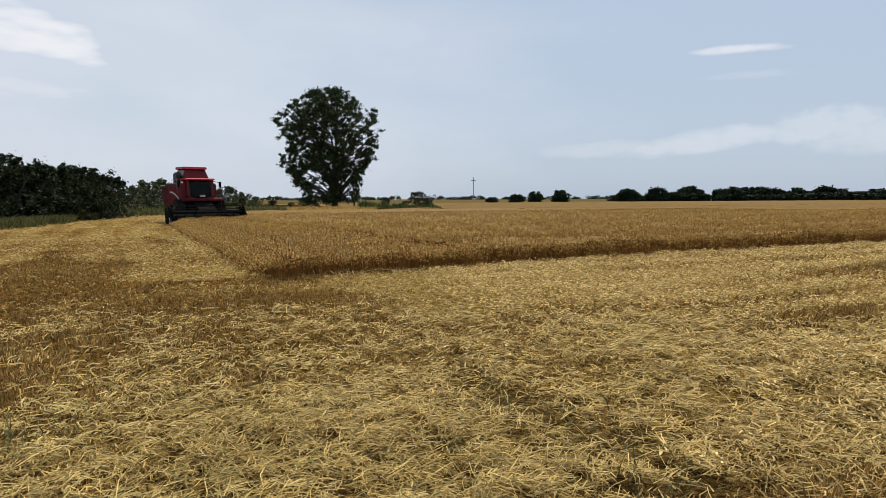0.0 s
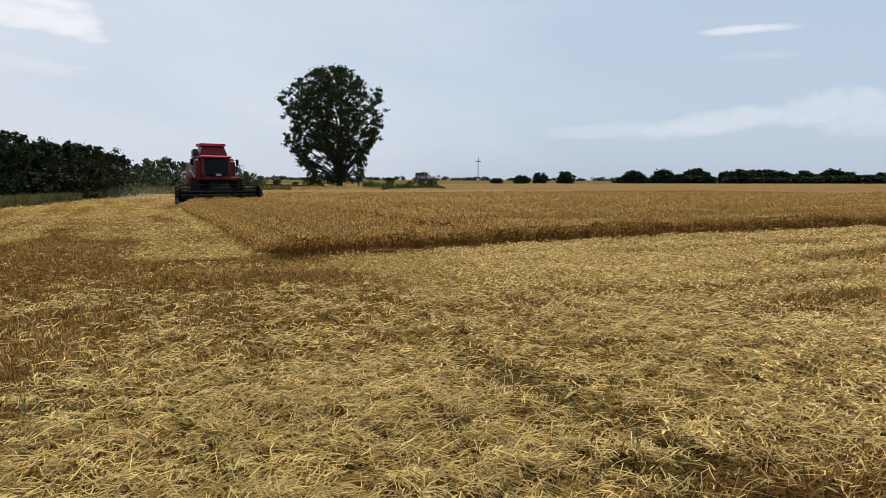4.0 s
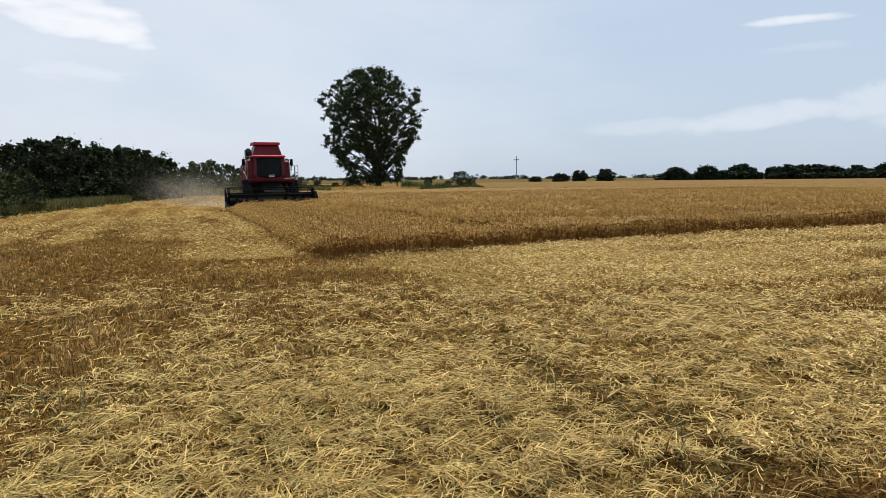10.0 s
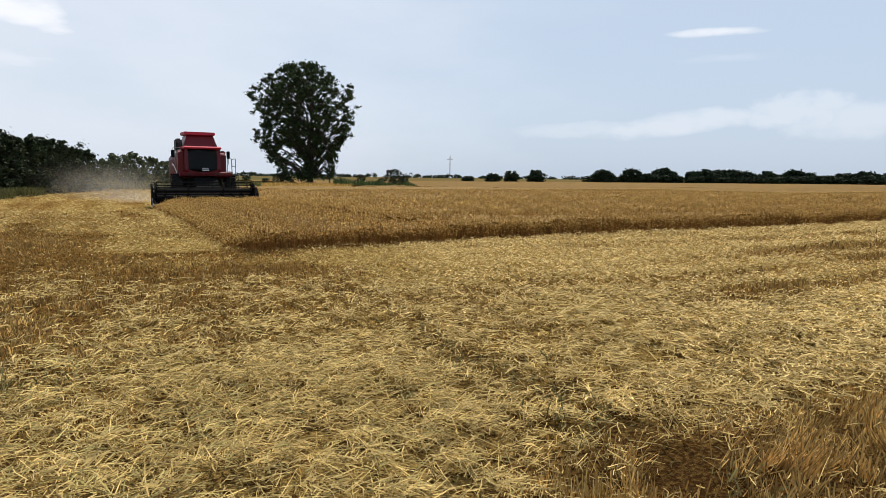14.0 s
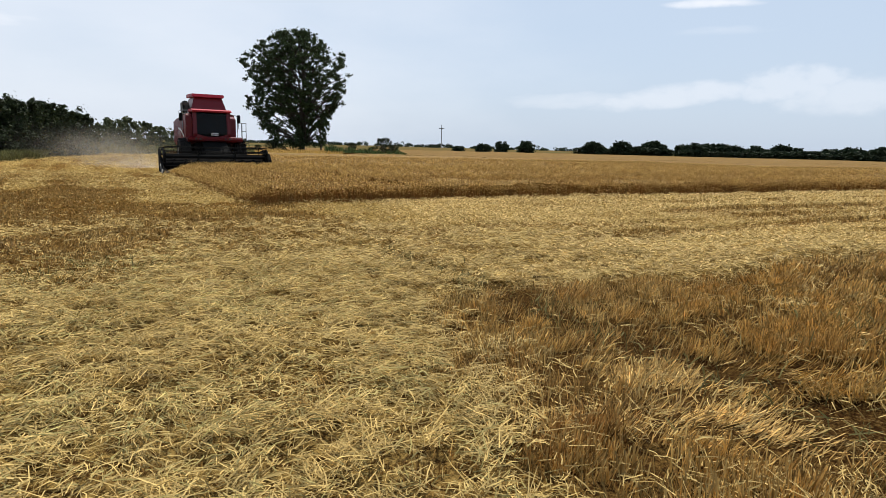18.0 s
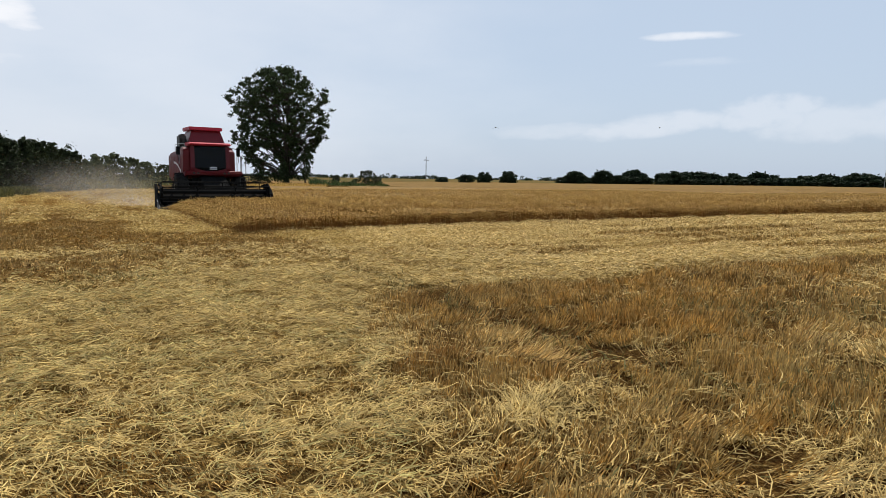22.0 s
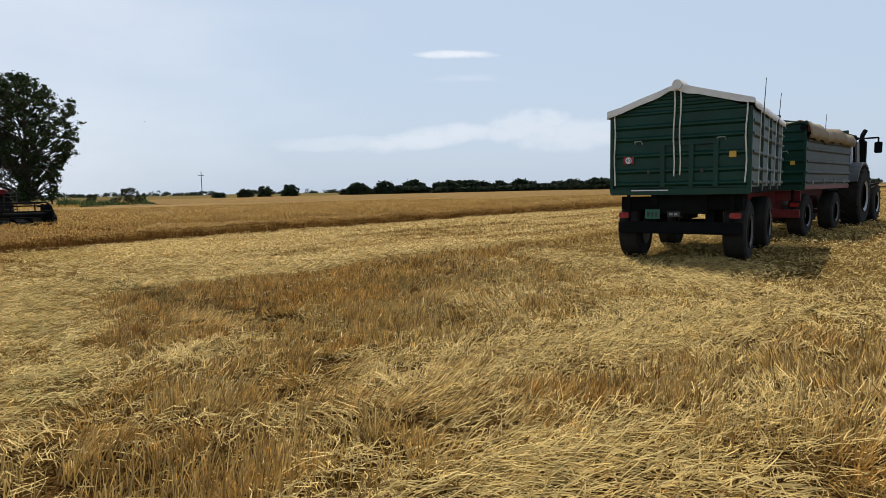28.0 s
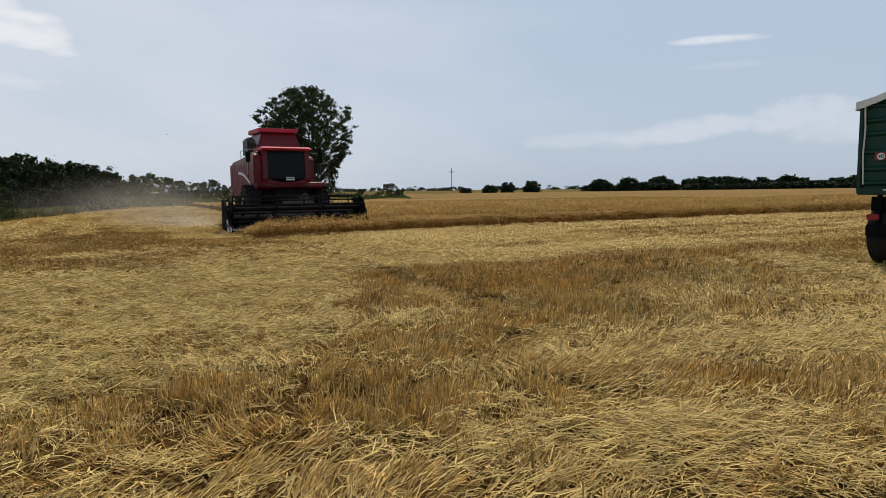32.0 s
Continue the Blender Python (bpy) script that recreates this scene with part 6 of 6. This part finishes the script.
        for x, zt, zb in ((-1.19, Z1 + 0.05, Z0 + 0.06), (-0.06, Z1 + 0.42, Z0 + 0.22), (0.05, Z1 + 0.42, Z0 + 0.24), (1.18, Z1 + 0.08, Z0 + 0.08)):
            bm = B()
            pts = [(x + 0.012 * math.sin(k * 1.3 + x), -0.065 - 0.01 * math.sin(k * 0.9), zt + (zb - zt) * k / 7) for k in range(8)]
            tube(bm, pts, 0.014, 6)
            part("strap", bm, M_ROPE, t)
        for k in range(4):
            y = 0.55 + k * 1.2
            bm = B()
            tube(bm, [(1.335, y, Z1 - 0.02), (1.315, y + 0.05, Z0 + 0.5), (1.31, y + 0.02, Z0 + 0.02)], 0.008, 6)
            part("strap", bm, M_ROPE, t)
        bm = B()
        rod(bm, (1.31, 0.9, Z1 - 0.5), (1.35, 0.95, Z1 + 0.62), 0.012, 6, 0.006)
        rod(bm, (1.31, 3.3, Z1 - 0.5), (1.36, 3.4, Z1 + 0.62), 0.012, 6, 0.006)
        part("whip_rod", bm, M_DARK, t)
    else:
        # a sheet folded back over the side board: flat folds, creased, hanging over the edge
        rr = np.random.RandomState(161)
        rows, prof = 40, [(1.33, Z1 - 0.20), (1.37, Z1 - 0.06), (1.36, Z1 + 0.10), (1.27, Z1 + 0.20), (1.08, Z1 + 0.25), (0.84, Z1 + 0.22), (0.62, Z1 + 0.12), (0.56, Z1 - 0.02)]
        vs, fs = [], []
        for r in range(rows):
            y = -0.04 + (length + 0.1) * r / (rows - 1)
            lift = 0.04 * math.sin(r * 0.31) + 0.02 * math.sin(r * 0.71 + 1) - 0.02
            for k, (x, z) in enumerate(prof):
                fold = 0.016 * math.sin(r * 0.83 + k * 2.1) + rr.uniform(-0.014, 0.014)
                vs.append((x + fold * 0.6, y + rr.uniform(-0.02, 0.02), z + lift * (0.4 if k < 2 else 1.0) + fold - (0.06 * (r / rows) if k > 1 else 0.0)))
        n = len(prof)
        for r in range(rows - 1):
            for k in range(n - 1):
                q = r * n + k
                fs.append((q, q + 1, q + n + 1, q + n))
        roll = sheet("folded_tarpaulin", vs, fs, M_TARP_BEIGE, t)
        roll.modifiers.new("thick", "SOLIDIFY").thickness = 0.03
        tagged(roll, "creased beige tarpaulin folded along the side board")
        for y in (0.0, length):
            bm = B()
            rod(bm, (1.2, y - 0.08, Z1 + 0.10), (1.2, y + 0.02, Z1 + 0.10), 0.085, 12)
            part("hoop_end", bm, M_BLACK, t)
        for k in range(4):
            y = 0.6 + k * 1.2
            part("side_latch", box(B(), 1.27, 1.315, y - 0.03, y + 0.03, Z0 + 0.03, Z0 + 0.15, 0.01), M_GREY, t)
        bm = B()
        rod(bm, (1.31, 1.6, Z1 - 0.3), (1.33, 1.65, Z1 + 0.55), 0.012, 6, 0.006)
        part("whip_rod", bm, M_DARK, t)
    return t


# the train bends to the right: heading and rear centre of each
trailer("grain_trailer", "dark green grain trailer under a white tarpaulin roof", pose(10.43, 2.73, 0, 0, 0, -51.5), 5.1, M_GREEN_SIDE, M_BLACK, True)
trailer("grain_trailer", "green grain trailer on a red chassis, tarpaulin rolled aside", pose(16.12, 6.74, 0, 0, 0, -61.6), 5.1, M_GREEN_GREY, M_CHASSIS_RED, False)


def build_tractor():
    t = tagged(new("farm_tractor"), "silver farm tractor with large lugged rear wheels", "tractor")
    t.matrix_basis = pose(21.1, 9.4, 0, 0, 0, -61.5) @ Matrix.Scale(1.08, 4)
    part("hood", prism(B(), [(2.5, 1.0), (2.5, 1.95), (4.5, 1.72), (4.7, 1.4), (4.7, 0.95)], -0.45, 0.45, 0.08), M_SILVER, t)
    bm = B()
    box(bm, -0.3, 0.3, 0.2, 4.4, 0.65, 1.1, 0.05)
    rod(bm, (-0.8, 1.0, 0.95), (0.8, 1.0, 0.95), 0.18, 12)
    rod(bm, (-0.8, 3.7, 0.7), (0.8, 3.7, 0.7), 0.12, 12)
    part("chassis", bm, M_DARK, t)
    cab = part("cab", prism(B(), [(0.55, 1.45), (0.40, 2.70), (2.2, 2.72), (2.5, 1.9), (2.4, 1.2), (1.2, 1.2)], -0.78, 0.78, 0.04), M_BLACK, t, "dark glazed cab")
    for s in (-1, 1):
        part("side_window", prism(B(), [(0.72, 1.6), (0.60, 2.55), (2.05, 2.58), (2.3, 1.9), (2.25, 1.45)], s * 0.79 - 0.01, s * 0.79 + 0.01), M_GLASS, cab)
        bm = B()
        tube(bm, [(s * 0.80, 0.5, 1.5), (s * 0.80, 0.42, 2.7)], 0.06, 6)
        tube(bm, [(s * 0.80, 1.35, 1.3), (s * 0.80, 1.3, 2.7)], 0.05, 6)
        tube(bm, [(s * 0.80, 2.45, 1.6), (s * 0.80, 2.2, 2.7)], 0.06, 6)
        part("pillar", bm, M_SILVER, cab)
        part("quarter_panel", prism(B(), [(0.34, 1.36), (0.42, 1.78), (1.25, 1.86), (1.5, 1.5), (1.3, 1.3)], min(s * 0.6, s * 0.86), max(s * 0.6, s * 0.86), 0.04), M_SILVER, cab)
        prof = [(1.0 + 1.08 * math.cos(a), 0.95 + 1.05 * math.sin(a)) for a in np.linspace(0.35, 2.7, 12)]
        inner = [(1.0 + 1.0 * math.cos(a), 0.95 + 0.98 * math.sin(a)) for a in np.linspace(2.7, 0.35, 12)]
        bm = B()
        for i in range(11):
            prism(bm, [prof[i], prof[i + 1], inner[10 - i], inner[11 - i]], min(s * 0.7, s * 1.25), max(s * 0.7, s * 1.25))
        part("fender", bm, M_FENDER, t)
        wheel(t, "rear_wheel", s * 1.0, 1.0, 0.93, 0.62, 0.48, M_GREY, 20, s)
        wheel(t, "front_wheel", s * 0.95, 3.7, 0.68, 0.5, 0.35, M_GREY, 18, s)
        bm = B()
        tube(bm, [(s * 0.74, 2.3, 2.80), (s * 1.35, 2.4, 2.82), (s * 1.35, 2.4, 2.6)], 0.028, 6)
        arm = part("mirror_arm", bm, M_BLACK, t)
        part("mirror", box(B(), s * 1.35 - 0.11, s * 1.35 + 0.11, 2.38, 2.46, 2.32, 2.68, 0.02), M_BLACK, arm)
    roof = part("roof", box(B(), -0.82, 0.82, 0.3, 2.45, 2.72, 2.92, 0.07), M_BLACK, cab)
    for x in (-0.6, 0.6):
        part("work_light", box(B(), x - 0.08, x + 0.08, 0.22, 0.3, 2.74, 2.86, 0.015), M_GREY, roof)
    part("rear_window", prism(B(), [(0.50, 1.55), (0.385, 2.62), (0.40, 2.62), (0.52, 1.55)], -0.6, 0.6), M_GLASS, cab)
    bm = B()
    box(bm, 0.72, 0.98, 2.5, 2.8, 1.3, 2.78, 0.05)
    tube(bm, [(0.85, 2.65, 2.7), (0.85, 2.65, 2.92), (0.92, 2.75, 3.10)], 0.07, 8)
    part("exhaust", bm, M_BLACK, t)


build_tractor()


def bird(name_label):
    b = tagged(new("bird"), name_label, "bird")
    bm = B()
    bmesh.ops.create_uvsphere(bm, u_segments=10, v_segments=8, radius=1.0, matrix=Matrix.Diagonal((0.022, 0.075, 0.02, 1)))
    body = part("body", bm, M_BIRD, b)
    bm = B()
    for s in (-1, 1):
        prism(bm, [(-0.14, 0.0), (-0.135, 0.004), (-0.05, 0.006), (-0.05, 0.0)], s * 0.012 - 0.007, s * 0.012 + 0.007)
    part("tail", bm, M_BIRD, body)
    wings = []
    for s in (-1, 1):
        bm = B()
        v = [bm.verts.new(p) for p in ((0, 0.035, 0), (s * 0.08, 0.05, 0.004), (s * 0.17, -0.04, 0), (s * 0.07, -0.015, 0.004), (0, -0.03, 0))]
        bm.faces.new(v)
        bmesh.ops.solidify(bm, geom=bm.faces[:], thickness=0.004)
        w = part("wing", bm, M_BIRD, b)
        w.matrix_basis = pose(s * 0.015, 0.0, 0.005)
        wings.append((w, s))
    return b, wings


SWALLOW = bird("small dark swallow flying low over the field")
ROOK = bird("small dark bird far off above the hedge")


# ---- what moves ----
TURN = math.degrees(math.atan2(-math.sin(0.56), -math.cos(0.56)))
LANE = (-5.48, 12.0)
RUN = [(0, 32.3), (3, 29.6), (6, 27.0), (9, 24.9), (12, 22.6), (14, 20.7), (16, 18.4), (19, 14.95), (23, 11.2), (24.5, 9.55), (26.5, 7.3), (30, 3.05), (32, 0.9)]


YAW = [(0, 10.5), (1, 8.5), (2, 6.2), (3, 4.4), (6, 1.2), (9, 0.0), (32, 0.0)]


def yaw(t):
    """The machine straightens up as it enters the row."""
    return float(np.interp(t, [q[0] for q in YAW], [q[1] for q in YAW]))


def place(s, z=0.0, turn=0.0):
    dx, dy = math.sin(0.56), -math.cos(0.56)
    nx, ny = math.cos(0.56), math.sin(0.56)
    off = 2.50 + 0.30 * float(smooth(15.0, 22.0, s))
    return pose(LANE[0] - dx * s + nx * off, LANE[1] - dy * s + ny * off, z + float(dip(s + 3.0)), 0, 0, TURN + turn)


FLIGHT = [(0, -45.0, -70.0, 20.0), (20.5, -18.0, -12.0, 9.0), (21.3, -2.13, 7.03, 4.41), (21.4, -0.41, 7.84, 3.88), (21.5, 1.12, 8.9, 3.56), (21.6, 2.59, 10.32, 3.46), (21.7, 3.84, 12.16, 3.49), (21.8, 3.68, 14.66, 3.56), (21.9, 3.16, 17.68, 3.46), (22.0, 2.89, 20.66, 3.63), (22.1, 3.32, 23.59, 3.36), (22.3, 4.35, 30.43, 3.71), (24.0, 12.35, 52.43, 6.71), (32, 64.35, 190.43, 17.71)]
FAR_FLIGHT = [(0.0, 95.46, 116.37, 15.10), (20.8, 35.46, 56.37, 7.10), (23.0, 10.11, 68.71, 7.24), (27.5, -7.94, 82.68, 10.98), (32.0, -25.99, 46.65, 6.72)]


def fly(rows):
    """Poses along these places, each turned towards the next."""
    out, last = [], None
    for k, (t, x, y, z) in enumerate(rows):
        j, i = min(k + 1, len(rows) - 1), max(k - 1, 0)
        h = math.degrees(math.atan2(-(rows[j][1] - rows[i][1]), rows[j][2] - rows[i][2]))
        if last is not None:
            h = last + max(-80.0, min(80.0, (h - last + 180) % 360 - 180))
        last = h
        out.append((t, pose(x, y, z, 0, 0, h)))
    return out


def motions():
    for (ob, wings), rows in ((SWALLOW, FLIGHT), (ROOK, FAR_FLIGHT)):
        walk(ob, fly(rows))
        for w, s in wings:
            beat = [(0.0, 0.0), (20.5, 0.0)] + [(20.6 + 0.1 * k, 35.0 if k % 2 else -25.0) for k in range(32)] + [(32.0, 0.0)]
            walk(w, [(t, pose(s * 0.015, 0, 0.005, 0, -s * a, 0)) for t, a in beat])
    walk(combine, [(float(t), place(float(np.interp(t, [q[0] for q in RUN], [q[1] for q in RUN])), 0.0, yaw(t))) for t in sorted({q[0] for q in RUN} | {1, 2})])
    for k, ob in enumerate(DUST):
        lag = 0.3 * k
        walk(ob, [(t, place(s + lag * math.sin(t * 0.13) * 0.5) @ pose(0, 0, 0.08 * math.sin(t * 0.5 + k) - float(np.interp(t, [0, 3, 6, 10, 32], [2.0, 1.5, 0.7, 0.0, 0.0])))) for t, s in RUN])
    steps = 110
    walk(REEL[0], [(32.0 * k / steps, pose(0, -0.42, 0.86, -k * 65.0)) for k in range(steps + 1)])
    ts, ss = [t for t, s in RUN], [s for t, s in RUN]
    for ob, x, y, r in WHEELS:
        rows = []
        for k in range(65):
            t = k * 0.5
            rows.append((t, pose(x, y, r, -math.degrees((ss[0] - float(np.interp(t, ts, ss))) / r))))
        walk(ob, rows)
    # each slice falls as the cutter bar, a little behind the divider tips, goes over it
    for i, ob in enumerate(SLICES):
        v = (i + 0.6) * SLICE
        bar = [(t, s + 0.35 + 0.3) for t, s in RUN]
        z = float(dip(i * SLICE))
        up, down = pose(0, i * SLICE, z), pose(0, i * SLICE, z - 0.48)
        when = float(np.interp(-v, [-s for t, s in bar], [t for t, s in bar]))
        if v > bar[0][1]:
            walk(ob, [(0, down), (32, down)])
        elif v < bar[-1][1]:
            walk(ob, [(0, up), (32, up)])
        else:
            a, b = max(0.05, when - 0.3), min(31.9, when + 0.3)
            walk(ob, [(0, up), (a, up), (max(b, a + 0.1), down), (32, down)])


motions()
